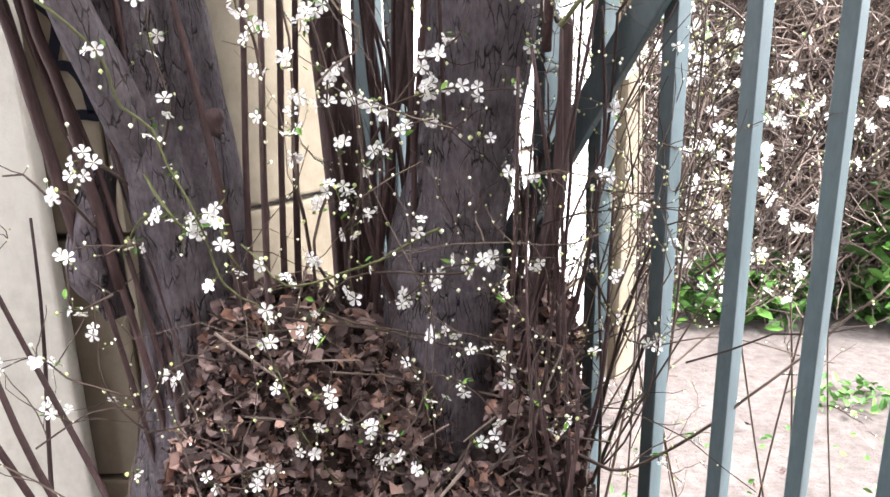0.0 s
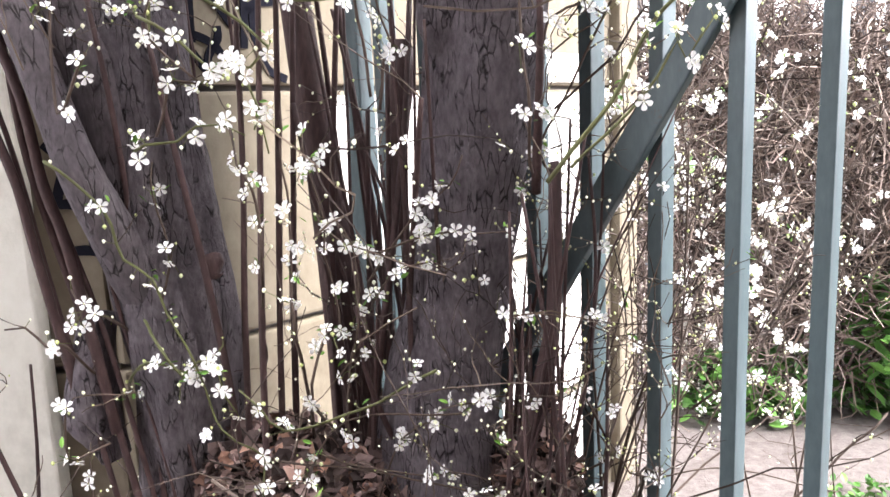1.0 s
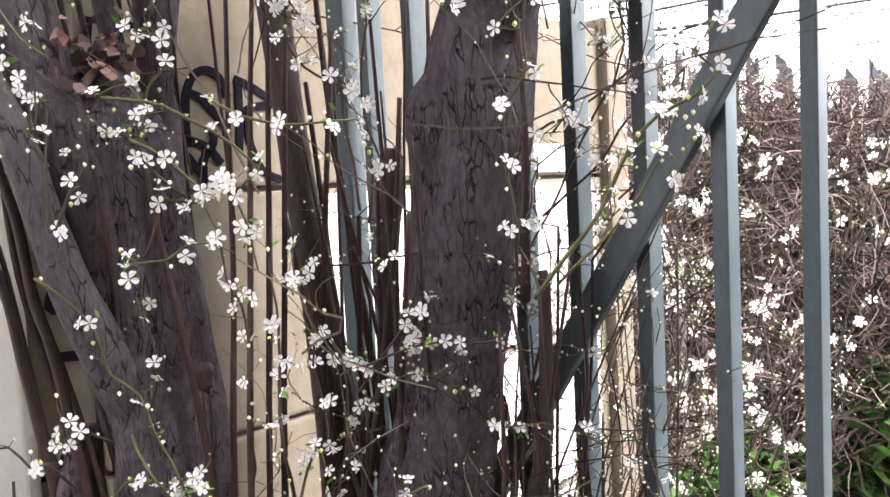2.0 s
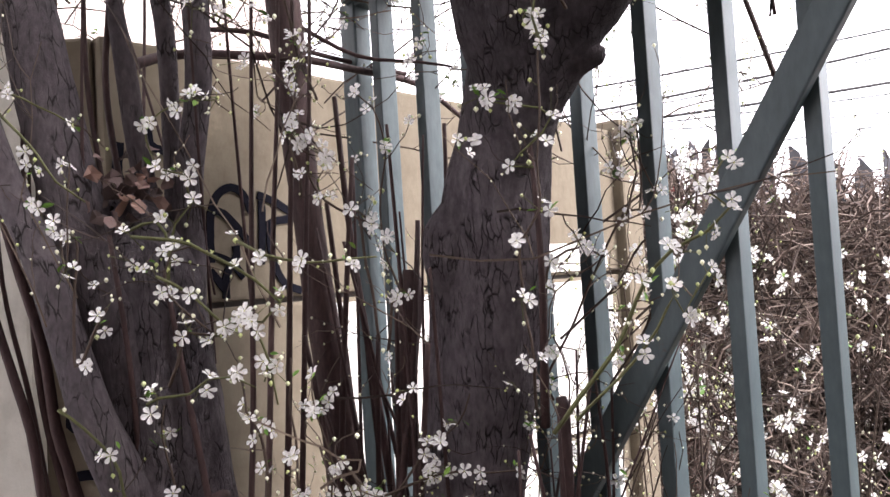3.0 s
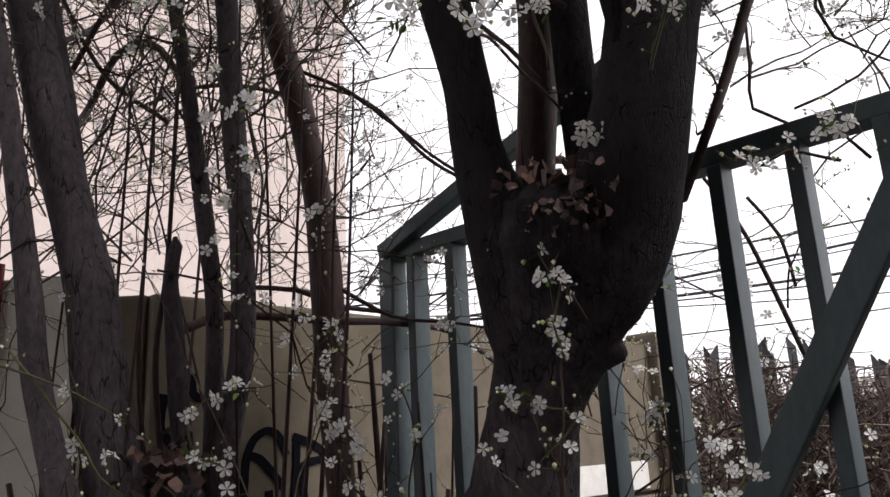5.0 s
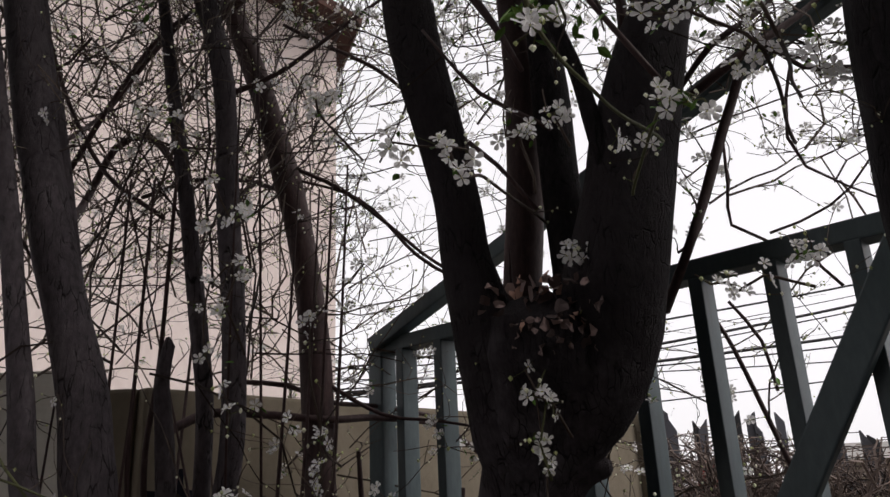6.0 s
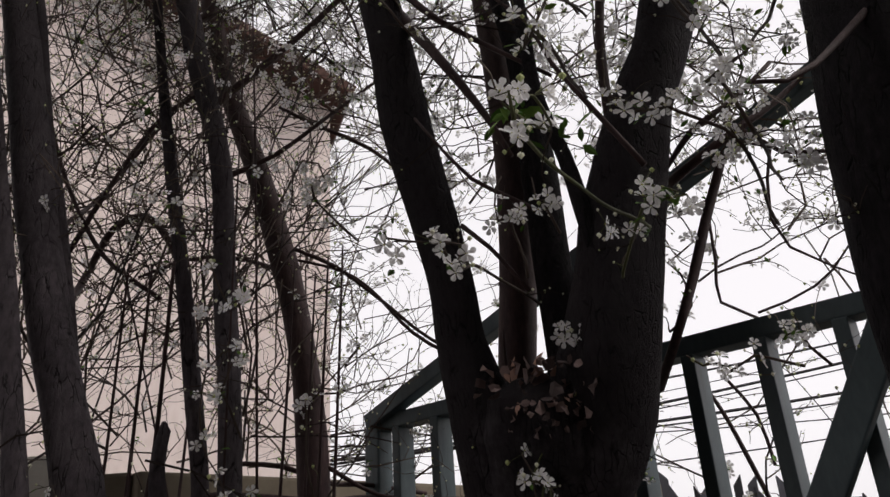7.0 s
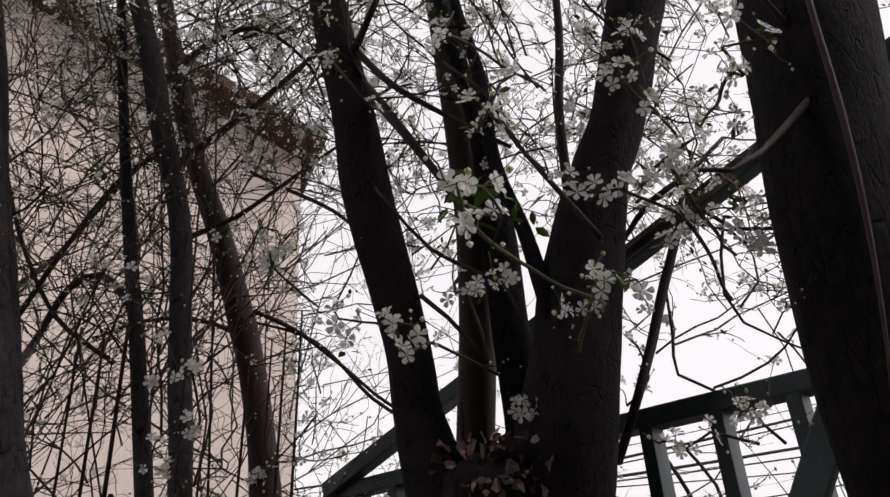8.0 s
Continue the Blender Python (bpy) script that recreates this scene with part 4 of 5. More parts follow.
spray(main_tree, 0.0022, TWIG, [(0.147, 1.000, 1.410, 0), (0.157, 1.000, 1.493, 3), (0.205, 1.000, 1.513, 4), (0.197, 1.000, 1.517, 3), (0.230, 1.000, 1.496, 2), (0.162, 1.000, 1.455, 2), (0.145, 1.000, 1.380, 2)])
spray(main_tree, 0.0022, TWIG, [(0.178, 1.100, 1.381, 0), (0.268, 1.100, 1.458, 2), (0.306, 1.100, 1.514, 2), (0.370, 1.100, 1.536, 3), (0.384, 1.100, 1.547, 3), (0.373, 1.100, 1.519, 3), (0.336, 1.100, 1.571, 2)])
spray(main_tree, 0.0022, TWIG, [(0.247, 1.100, 1.311, 0), (0.304, 1.100, 1.390, 0), (0.358, 1.100, 1.494, 3), (0.369, 1.100, 1.469, 3), (0.396, 1.100, 1.593, 3), (0.394, 1.100, 1.614, 3), (0.378, 1.100, 1.620, 3), (0.419, 1.100, 1.609, 3), (0.441, 1.100, 1.620, 2), (0.371, 1.100, 1.633, 3), (0.343, 1.100, 1.652, 2)])
spray(main_tree, 0.0030, GREEN_TWIG, [(0.131, 0.860, 1.298, 0), (0.203, 0.860, 1.384, 1), (0.245, 0.860, 1.459, 2), (0.278, 0.860, 1.497, 2), (0.320, 0.860, 1.517, 3), (0.348, 0.860, 1.545, 2), (0.324, 0.860, 1.567, 2), (0.347, 0.860, 1.602, 3)])
spray(main_tree, 0.0022, TWIG, [(0.157, 1.050, 1.302, 0), (0.147, 1.050, 1.326, 2), (0.273, 1.050, 1.557, 2), (0.293, 1.050, 1.559, 2), (0.300, 1.050, 1.685, 2), (0.286, 1.050, 1.666, 2), (0.319, 1.050, 1.578, 2)])
spray(main_tree, 0.0020, GREEN_TWIG, [(0.155, 0.840, 1.315, 0), (0.232, 0.840, 1.386, 3), (0.274, 0.840, 1.450, 2), (0.282, 0.840, 1.427, 2), (0.311, 0.840, 1.470, 2)])
spray(main_tree, 0.0022, TWIG, [(0.405, 1.200, 1.231, 0), (0.401, 1.200, 1.284, 3), (0.405, 1.200, 1.235, 3), (0.379, 1.200, 1.338, 2), (0.432, 1.200, 1.380, 2), (0.481, 1.200, 1.476, 2), (0.556, 1.200, 1.586, 3), (0.546, 1.200, 1.577, 2), (0.571, 1.200, 1.654, 0)])
spray(main_tree, 0.0022, TWIG, [(0.612, 1.360, 1.163, 0), (0.665, 1.360, 1.339, 0), (0.753, 1.360, 1.425, 3), (0.726, 1.360, 1.488, 2), (0.720, 1.360, 1.623, 1), (0.791, 1.360, 1.713, 0)])
spray(main_tree, 0.0020, TWIG, [(0.630, 1.360, 1.142, 0), (0.619, 1.360, 1.182, 3), (0.563, 1.360, 1.175, 3), (0.534, 1.360, 1.182, 3), (0.494, 1.360, 1.189, 3)])
spray(main_tree, 0.0020, GREEN_TWIG, [(0.147, 0.860, 1.735, 0), (0.142, 0.860, 1.756, 2), (0.137, 0.860, 1.780, 1), (0.149, 0.860, 1.835, 3), (0.132, 0.860, 1.838, 2), (0.259, 0.860, 2.036, 2), (0.219, 0.860, 2.024, 3), (0.201, 0.860, 2.026, 2)])
spray(main_tree, 0.0022, GREEN_TWIG, [(0.297, 0.700, 2.107, 0), (0.174, 0.500, 2.073, 0), (0.123, 0.380, 2.055, 2), (0.115, 0.360, 2.052, 2), (0.112, 0.340, 2.071, 2), (0.132, 0.360, 2.079, 2), (0.149, 0.420, 2.082, 2), (0.106, 0.360, 2.074, 1)])
spray(main_tree, 0.0022, GREEN_TWIG, [(0.277, 0.800, 2.082, 0), (0.257, 0.600, 2.069, 0), (0.245, 0.500, 2.050, 3), (0.257, 0.500, 2.046, 3), (0.281, 0.500, 2.050, 2), (0.242, 0.500, 2.065, 2)])
spray(main_tree, 0.0022, TWIG, [(0.180, 0.950, 2.103, 0), (0.090, 0.700, 2.070, 0), (0.055, 0.550, 2.010, 2), (0.045, 0.550, 2.041, 3), (0.037, 0.550, 2.045, 2), (0.064, 0.550, 2.037, 2), (-0.008, 0.550, 2.051, 2), (-0.014, 0.550, 2.064, 1)])
spray(main_tree, 0.0024, TWIG, [(0.496, 0.800, 2.141, 0), (0.365, 0.550, 2.126, 2), (0.351, 0.550, 2.148, 2), (0.294, 0.550, 2.187, 4), (0.305, 0.550, 2.183, 3), (0.251, 0.550, 2.177, 2), (0.275, 0.550, 2.182, 2), (0.236, 0.550, 2.199, 2)])
spray(main_tree, 0.0024, TWIG, [(0.517, 0.800, 2.208, 0), (0.356, 0.500, 2.115, 0), (0.336, 0.500, 2.181, 5), (0.324, 0.500, 2.176, 3), (0.350, 0.500, 2.194, 3), (0.369, 0.500, 2.206, 3), (0.310, 0.500, 2.157, 2)])
spray(main_tree, 0.0022, TWIG, [(0.603, 0.800, 2.245, 0), (0.454, 0.600, 2.126, 4), (0.441, 0.600, 2.123, 3), (0.428, 0.600, 2.145, 2), (0.393, 0.600, 2.155, 3), (0.376, 0.600, 2.164, 3), (0.353, 0.600, 2.137, 3)])
spray(main_tree, 0.0022, TWIG, [(0.507, 0.780, 1.941, 0), (0.486, 0.780, 1.967, 0), (0.480, 0.780, 1.985, 5), (0.474, 0.780, 1.989, 4), (0.462, 0.780, 1.983, 3)])
spray(main_tree, 0.0022, TWIG, [(0.483, 0.800, 1.947, 0), (0.424, 0.800, 1.966, 3), (0.392, 0.800, 1.946, 3), (0.380, 0.800, 1.957, 2), (0.359, 0.800, 1.955, 2), (0.340, 0.800, 1.971, 0)])
spray(main_tree, 0.0022, TWIG, [(0.152, 0.800, 2.091, 0), (0.141, 0.800, 2.179, 4), (0.153, 0.800, 2.182, 2), (0.121, 0.800, 2.176, 2), (0.118, 0.800, 2.229, 2), (0.131, 0.800, 2.246, 0)])
spray(main_tree, 0.0020, TWIG, [(0.191, 0.720, 2.117, 0), (0.175, 0.720, 2.161, 2), (0.189, 0.720, 2.164, 2), (0.168, 0.720, 2.165, 1), (0.164, 0.720, 2.198, 0)])
spray(main_tree, 0.0020, TWIG, [(0.283, 0.860, 1.991, 0), (0.257, 0.860, 2.025, 3), (0.235, 0.860, 2.026, 2), (0.211, 0.860, 2.024, 2), (0.196, 0.860, 2.029, 2)])
spray(main_tree, 0.0020, TWIG, [(0.177, 0.860, 1.785, 0), (0.157, 0.860, 1.828, 2), (0.140, 0.860, 1.837, 2), (0.125, 0.860, 1.872, 1)])
spray(main_tree, 0.0022, TWIG, [(0.352, 0.900, 2.031, 0), (0.375, 0.900, 2.046, 3), (0.390, 0.900, 2.067, 2), (0.382, 0.900, 2.115, 3), (0.368, 0.900, 2.134, 2), (0.411, 0.900, 2.167, 2), (0.391, 0.900, 2.224, 2)])
spray(main_tree, 0.0024, TWIG, [(0.482, 0.800, 2.412, 0), (0.300, 0.500, 2.297, 4), (0.308, 0.500, 2.304, 3), (0.292, 0.500, 2.321, 3), (0.284, 0.500, 2.355, 3), (0.273, 0.500, 2.364, 3), (0.330, 0.500, 2.256, 3), (0.329, 0.500, 2.351, 3)])
spray(main_tree, 0.0024, TWIG, [(0.268, 0.800, 2.367, 0), (0.164, 0.500, 2.246, 4), (0.153, 0.500, 2.261, 3), (0.145, 0.500, 2.232, 3), (0.175, 0.500, 2.290, 3), (0.195, 0.500, 2.304, 3), (0.143, 0.500, 2.277, 3)])
spray(main_tree, 0.0024, TWIG, [(0.511, 0.800, 2.421, 0), (0.403, 0.450, 2.247, 4), (0.414, 0.450, 2.243, 3), (0.399, 0.450, 2.277, 3), (0.447, 0.450, 2.293, 3), (0.421, 0.450, 2.322, 3), (0.399, 0.450, 2.332, 3)])
spray(main_tree, 0.0022, TWIG, [(0.287, 0.800, 2.514, 0), (0.124, 0.500, 2.363, 3), (0.111, 0.500, 2.359, 2), (0.133, 0.500, 2.400, 0)])
spray(main_tree, 0.0022, TWIG, [(0.049, 0.900, 2.562, 0), (0.017, 0.700, 2.429, 3), (-0.039, 0.700, 2.520, 2), (-0.031, 0.700, 2.509, 2), (-0.055, 0.700, 2.480, 0)])
spray(left_tree, 0.0022, TWIG, [(-0.117, 1.100, 2.298, 0), (-0.155, 0.900, 2.285, 3), (-0.165, 0.900, 2.320, 3), (-0.139, 0.900, 2.313, 2), (-0.176, 0.900, 2.356, 2), (-0.273, 0.900, 2.125, 3), (-0.261, 0.900, 2.128, 2)])
spray(left_tree, 0.0022, TWIG, [(-0.316, 1.100, 1.960, 0), (-0.299, 0.950, 1.996, 4), (-0.307, 0.950, 1.992, 3), (-0.285, 0.950, 2.065, 2), (-0.326, 0.950, 2.037, 2), (-0.328, 0.950, 1.935, 2), (-0.301, 0.950, 1.886, 3), (-0.286, 0.950, 1.846, 3)])
spray(left_tree, 0.0022, TWIG, [(-0.313, 1.100, 2.096, 0), (-0.285, 0.950, 2.147, 3), (-0.298, 0.950, 2.139, 2), (-0.328, 0.950, 2.202, 2), (-0.400, 0.950, 2.315, 2), (-0.342, 0.950, 2.137, 2)])
spray(left_tree, 0.0022, TWIG, [(-0.174, 1.200, 1.780, 0), (-0.167, 1.000, 1.811, 2), (-0.191, 1.000, 1.988, 2), (-0.174, 1.000, 1.996, 2), (-0.103, 1.000, 2.073, 1), (-0.126, 1.000, 2.042, 1)])
stem(left_tree, "branch", [(-0.482, 1.200, 1.851, 0.0095), (-0.431, 1.270, 1.888, 0.0090), (-0.340, 1.270, 1.883, 0.0080), (-0.210, 1.270, 1.867, 0.0075), (-0.136, 1.400, 1.880, 0.0071), (-0.020, 1.500, 1.869, 0.0064), (0.070, 1.550, 1.803, 0.0048)], TWIG_BARK, 8, 0.1, step=0.03)
stem(left_tree, "branch", [(-0.393, 1.350, 1.956, 0.0048), (-0.308, 1.350, 1.945, 0.0053), (-0.224, 1.350, 1.909, 0.0048), (-0.152, 1.450, 1.910, 0.0045), (-0.042, 1.500, 1.891, 0.0047)], TWIG_BARK, 8, 0.1, step=0.03)
stem(main_tree, "branch", [(0.350, 1.000, 1.973, 0.0068), (0.364, 0.900, 2.030, 0.0072), (0.402, 0.900, 2.114, 0.0082), (0.441, 0.900, 2.211, 0.0084), (0.474, 0.900, 2.286, 0.0078), (0.502, 0.900, 2.365, 0.0053)], TWIG_BARK, 8, 0.1, step=0.03)
stem(main_tree, "branch", [(0.389, 0.900, 2.263, 0.0077), (0.446, 0.800, 2.276, 0.0063), (0.536, 0.800, 2.334, 0.0048), (0.586, 0.800, 2.378, 0.0037)], TWIG_BARK, 8, 0.1, step=0.03)
stem(main_tree, "branch", [(0.387, 0.950, 2.290, 0.0045), (0.429, 0.850, 2.328, 0.0050), (0.496, 0.850, 2.372, 0.0043), (0.569, 0.850, 2.438, 0.0035)], TWIG_BARK, 8, 0.1, step=0.03)
stem(main_tree, "branch", [(0.458, 0.750, 2.261, 0.0030), (0.502, 0.750, 2.223, 0.0030), (0.560, 0.750, 2.220, 0.0030), (0.615, 0.750, 2.210, 0.0029)], TWIG_BARK, 8, 0.1, step=0.03)
stem(main_tree, "branch", [(0.515, 0.800, 2.270, 0.0024), (0.496, 0.800, 2.209, 0.0023), (0.487, 0.800, 2.150, 0.0023), (0.503, 0.800, 2.107, 0.0019), (0.548, 0.800, 2.078, 0.0015), (0.612, 0.800, 2.044, 0.0011)], TWIG_BARK, 8, 0.1, step=0.03)
stem(main_tree, "branch", [(0.460, 0.950, 2.235, 0.0022), (0.455, 0.950, 2.149, 0.0026), (0.450, 0.950, 2.085, 0.0025), (0.501, 0.950, 2.055, 0.0025)], TWIG_BARK, 8, 0.1, step=0.03)
stem(main_tree, "branch", [(0.441, 1.200, 2.077, 0.0031), (0.494, 1.200, 1.981, 0.0040), (0.526, 1.200, 1.891, 0.0044), (0.571, 1.200, 1.742, 0.0046)], TWIG_BARK, 8, 0.1, step=0.03)
stem(main_tree, "branch", [(0.513, 1.200, 2.030, 0.0030), (0.558, 1.200, 1.957, 0.0034), (0.570, 1.200, 1.870, 0.0034)], TWIG_BARK, 8, 0.1, step=0.03)
stem(left_tree, "branch", [(-0.689, 1.150, 2.198, 0.0073), (-0.784, 1.400, 2.379, 0.0082), (-0.727, 1.400, 2.508, 0.0078), (-0.657, 1.400, 2.537, 0.0091), (-0.600, 1.400, 2.478, 0.0084), (-0.553, 1.400, 2.377, 0.0063)], TWIG_BARK, 8, 0.1, step=0.03)
stem(left_tree, "branch", [(-0.705, 1.150, 2.394, 0.0049), (-0.758, 1.400, 2.606, 0.0060), (-0.651, 1.400, 2.768, 0.0062), (-0.562, 1.400, 2.875, 0.0056)], TWIG_BARK, 8, 0.1, step=0.03)
stem(left_tree, "branch", [(-0.275, 1.300, 2.319, 0.0058), (-0.427, 1.400, 2.410, 0.0051), (-0.543, 1.400, 2.418, 0.0045), (-0.656, 1.400, 2.384, 0.0038)], TWIG_BARK, 8, 0.1, step=0.03)
stem(left_tree, "branch", [(-0.322, 1.300, 2.737, 0.0038), (-0.244, 1.300, 2.686, 0.0051), (-0.118, 1.300, 2.610, 0.0044), (-0.033, 1.300, 2.526, 0.0037), (0.037, 1.300, 2.466, 0.0030)], TWIG_BARK, 8, 0.1, step=0.03)
stem(left_tree, "branch", [(-0.288, 1.300, 2.384, 0.0042), (-0.193, 1.300, 2.332, 0.0047), (-0.100, 1.300, 2.251, 0.0040), (-0.034, 1.300, 2.187, 0.0034), (0.015, 1.300, 2.149, 0.0034)], TWIG_BARK, 8, 0.1, step=0.03)
stem(left_tree, "branch", [(-0.237, 1.300, 1.948, 0.0042), (-0.118, 1.300, 1.876, 0.0036), (-0.015, 1.300, 1.859, 0.0031), (0.057, 1.300, 1.844, 0.0026)], TWIG_BARK, 8, 0.1, step=0.03)
stem(left_tree, "branch", [(-0.325, 1.300, 2.371, 0.0028), (-0.157, 1.300, 2.308, 0.0033), (-0.041, 1.300, 2.180, 0.0038), (0.053, 1.300, 2.116, 0.0032)], TWIG_BARK, 8, 0.1, step=0.03)
stem(left_tree, "shoot", [(-0.299, 1.050, 0.636, 0.0056), (-0.289, 1.050, 0.880, 0.0052), (-0.278, 1.050, 1.104, 0.0047), (-0.262, 1.050, 1.318, 0.0043), (-0.252, 1.050, 1.554, 0.0039), (-0.240, 1.050, 1.786, 0.0031), (-0.229, 1.050, 2.016, 0.0023), (-0.220, 1.050, 2.243, 0.0015)], TWIG_BARK, 8, 0.1, step=0.03)
stem(left_tree, "shoot", [(-0.261, 1.000, 0.674, 0.0053), (-0.252, 1.000, 0.906, 0.0049), (-0.241, 1.000, 1.120, 0.0045), (-0.226, 1.000, 1.323, 0.0041), (-0.210, 1.000, 1.547, 0.0037), (-0.192, 1.000, 1.768, 0.0030), (-0.182, 1.000, 1.987, 0.0022), (-0.174, 1.000, 2.204, 0.0015)], TWIG_BARK, 8, 0.1, step=0.03)
stem(left_tree, "shoot", [(-0.257, 1.080, 0.609, 0.0058), (-0.247, 1.080, 0.860, 0.0053), (-0.235, 1.080, 1.091, 0.0049), (-0.219, 1.080, 1.311, 0.0045), (-0.204, 1.080, 1.553, 0.0040), (-0.188, 1.080, 1.792, 0.0032), (-0.177, 1.080, 2.029, 0.0024), (-0.168, 1.080, 2.263, 0.0016)], TWIG_BARK, 8, 0.1, step=0.03)
stem(left_tree, "shoot", [(-0.252, 1.150, 0.553, 0.0061), (-0.241, 1.150, 0.820, 0.0057), (-0.229, 1.150, 1.066, 0.0052), (-0.212, 1.150, 1.300, 0.0047), (-0.194, 1.150, 1.558, 0.0043), (-0.175, 1.150, 1.813, 0.0034), (-0.163, 1.150, 2.065, 0.0025), (-0.154, 1.150, 2.314, 0.0017)], TWIG_BARK, 8, 0.1, step=0.03)
stem(left_tree, "shoot", [(-0.418, 1.030, 0.620, 0.0059), (-0.455, 1.030, 0.878, 0.0058), (-0.499, 1.030, 1.125, 0.0058), (-0.545, 1.030, 1.338, 0.0052), (-0.556, 1.030, 1.509, 0.0040), (-0.558, 1.030, 1.684, 0.0029), (-0.546, 1.030, 1.948, 0.0020)], TWIG_BARK, 8, 0.1, step=0.03)
stem(left_tree, "shoot", [(-0.449, 1.030, 0.622, 0.0043), (-0.486, 1.030, 0.880, 0.0043), (-0.530, 1.030, 1.127, 0.0043), (-0.561, 1.030, 1.339, 0.0038), (-0.594, 1.030, 1.511, 0.0030), (-0.596, 1.030, 1.687, 0.0021), (-0.583, 1.030, 1.950, 0.0015)], TWIG_BARK, 8, 0.1, step=0.03)
stem(left_tree, "shoot", [(-0.395, 1.030, 0.619, 0.0039), (-0.432, 1.030, 0.877, 0.0039), (-0.476, 1.030, 1.124, 0.0039), (-0.530, 1.030, 1.337, 0.0035), (-0.548, 1.030, 1.508, 0.0027), (-0.550, 1.030, 1.684, 0.0019), (-0.538, 1.030, 1.948, 0.0013)], TWIG_BARK, 8, 0.1, step=0.03)
stem(left_tree, "shoot", [(-0.364, 1.030, 0.617, 0.0031), (-0.401, 1.030, 0.875, 0.0031), (-0.445, 1.030, 1.122, 0.0031), (-0.476, 1.030, 1.334, 0.0028), (-0.473, 1.030, 1.504, 0.0021), (-0.476, 1.030, 1.680, 0.0015), (-0.464, 1.030, 1.943, 0.0011)], TWIG_BARK, 8, 0.1, step=0.03)
stem(left_tree, "shoot", [(-0.325, 1.030, 0.614, 0.0031), (-0.362, 1.030, 0.872, 0.0031), (-0.407, 1.030, 1.120, 0.0031), (-0.453, 1.030, 1.333, 0.0028), (-0.472, 1.030, 1.504, 0.0021), (-0.474, 1.030, 1.680, 0.0015), (-0.463, 1.030, 1.943, 0.0011)], TWIG_BARK, 8, 0.1, step=0.03)
stem(left_tree, "shoot", [(-0.449, 1.120, 1.552, 0.0052), (-0.478, 1.120, 1.783, 0.0053), (-0.466, 1.120, 1.964, 0.0043), (-0.461, 1.120, 2.294, 0.0033)], TWIG_BARK, 8, 0.1, step=0.03)
stem(left_tree, "shoot", [(-0.467, 1.100, 1.553, 0.0039), (-0.496, 1.100, 1.781, 0.0039), (-0.496, 1.100, 1.960, 0.0032), (-0.492, 1.100, 2.284, 0.0024)], TWIG_BARK, 8, 0.1, step=0.03)
stem(left_tree, "shoot", [(-0.510, 1.100, 1.556, 0.0034), (-0.540, 1.100, 1.784, 0.0035), (-0.538, 1.100, 1.962, 0.0028), (-0.535, 1.100, 2.287, 0.0022)], TWIG_BARK, 8, 0.1, step=0.03)
stem(main_tree, "shoot", [(0.143, 1.050, 1.267, 0.0071), (0.142, 0.970, 1.488, 0.0041), (0.138, 0.970, 1.638, 0.0034), (0.130, 0.970, 1.792, 0.0034), (0.121, 0.970, 1.951, 0.0031), (0.122, 0.970, 2.072, 0.0020)], TWIG_BARK, 8, 0.1, step=0.03)
stem(main_tree, "broken_shoot", [(0.111, 1.020, 0.884, 0.0139), (0.136, 1.020, 0.978, 0.0137), (0.155, 1.020, 1.061, 0.0120), (0.162, 1.020, 1.143, 0.0102), (0.165, 1.020, 1.299, 0.0092), (0.163, 1.020, 1.311, 0.0076)], TWIG_BARK, 8, 0.1, step=0.03)
stem(left_tree, "broken_shoot", [(-0.058, 1.200, 1.187, 0.0155), (-0.055, 1.200, 1.341, 0.0179), (-0.040, 1.200, 1.453, 0.0202), (-0.039, 1.200, 1.496, 0.0131)], TWIG_BARK, 8, 0.1, step=0.03)
stem(near_tree, "branch", [(0.536, 0.470, 2.464, 0.0033), (0.522, 0.470, 2.358, 0.0038), (0.513, 0.470, 2.219, 0.0038), (0.501, 0.470, 2.106, 0.0032), (0.485, 0.470, 2.007, 0.0023), (0.466, 0.470, 1.915, 0.0017)], TWIG_BARK, 8, 0.1, step=0.03)
stem(near_tree, "branch", [(0.515, 0.500, 2.257, 0.0049), (0.418, 0.470, 2.164, 0.0033), (0.376, 0.450, 2.134, 0.0024), (0.344, 0.450, 2.136, 0.0019)], TWIG_BARK, 8, 0.1, step=0.03)
stem(near_tree, "branch", [(0.513, 0.500, 2.338, 0.0045), (0.474, 0.480, 2.389, 0.0032), (0.451, 0.460, 2.432, 0.0026)], TWIG_BARK, 8, 0.1, step=0.03)
stem(main_tree, "branch", [(-0.008, 0.900, 2.628, 0.0110), (0.050, 0.850, 2.502, 0.0083), (0.116, 0.850, 2.389, 0.0062), (0.153, 0.850, 2.306, 0.0039)], TWIG_BARK, 8, 0.1, step=0.03)
stem(main_tree, "branch", [(-0.047, 0.900, 2.749, 0.0073), (0.034, 0.850, 2.596, 0.0057), (0.107, 0.850, 2.532, 0.0042), (0.229, 0.850, 2.445, 0.0032)], TWIG_BARK, 8, 0.1, step=0.03)
stem(main_tree, "branch", [(0.320, 0.900, 2.394, 0.0092), (0.326, 0.900, 2.542, 0.0088), (0.350, 0.900, 2.719, 0.0078), (0.361, 0.900, 2.920, 0.0066)], TWIG_BARK, 8, 0.1, step=0.03)
stem(main_tree, "branch", [(0.333, 0.800, 2.247, 0.0048), (0.224, 0.800, 2.431, 0.0035), (0.196, 0.800, 2.509, 0.0031), (0.130, 0.800, 2.583, 0.0023)], TWIG_BARK, 8, 0.1, step=0.03)
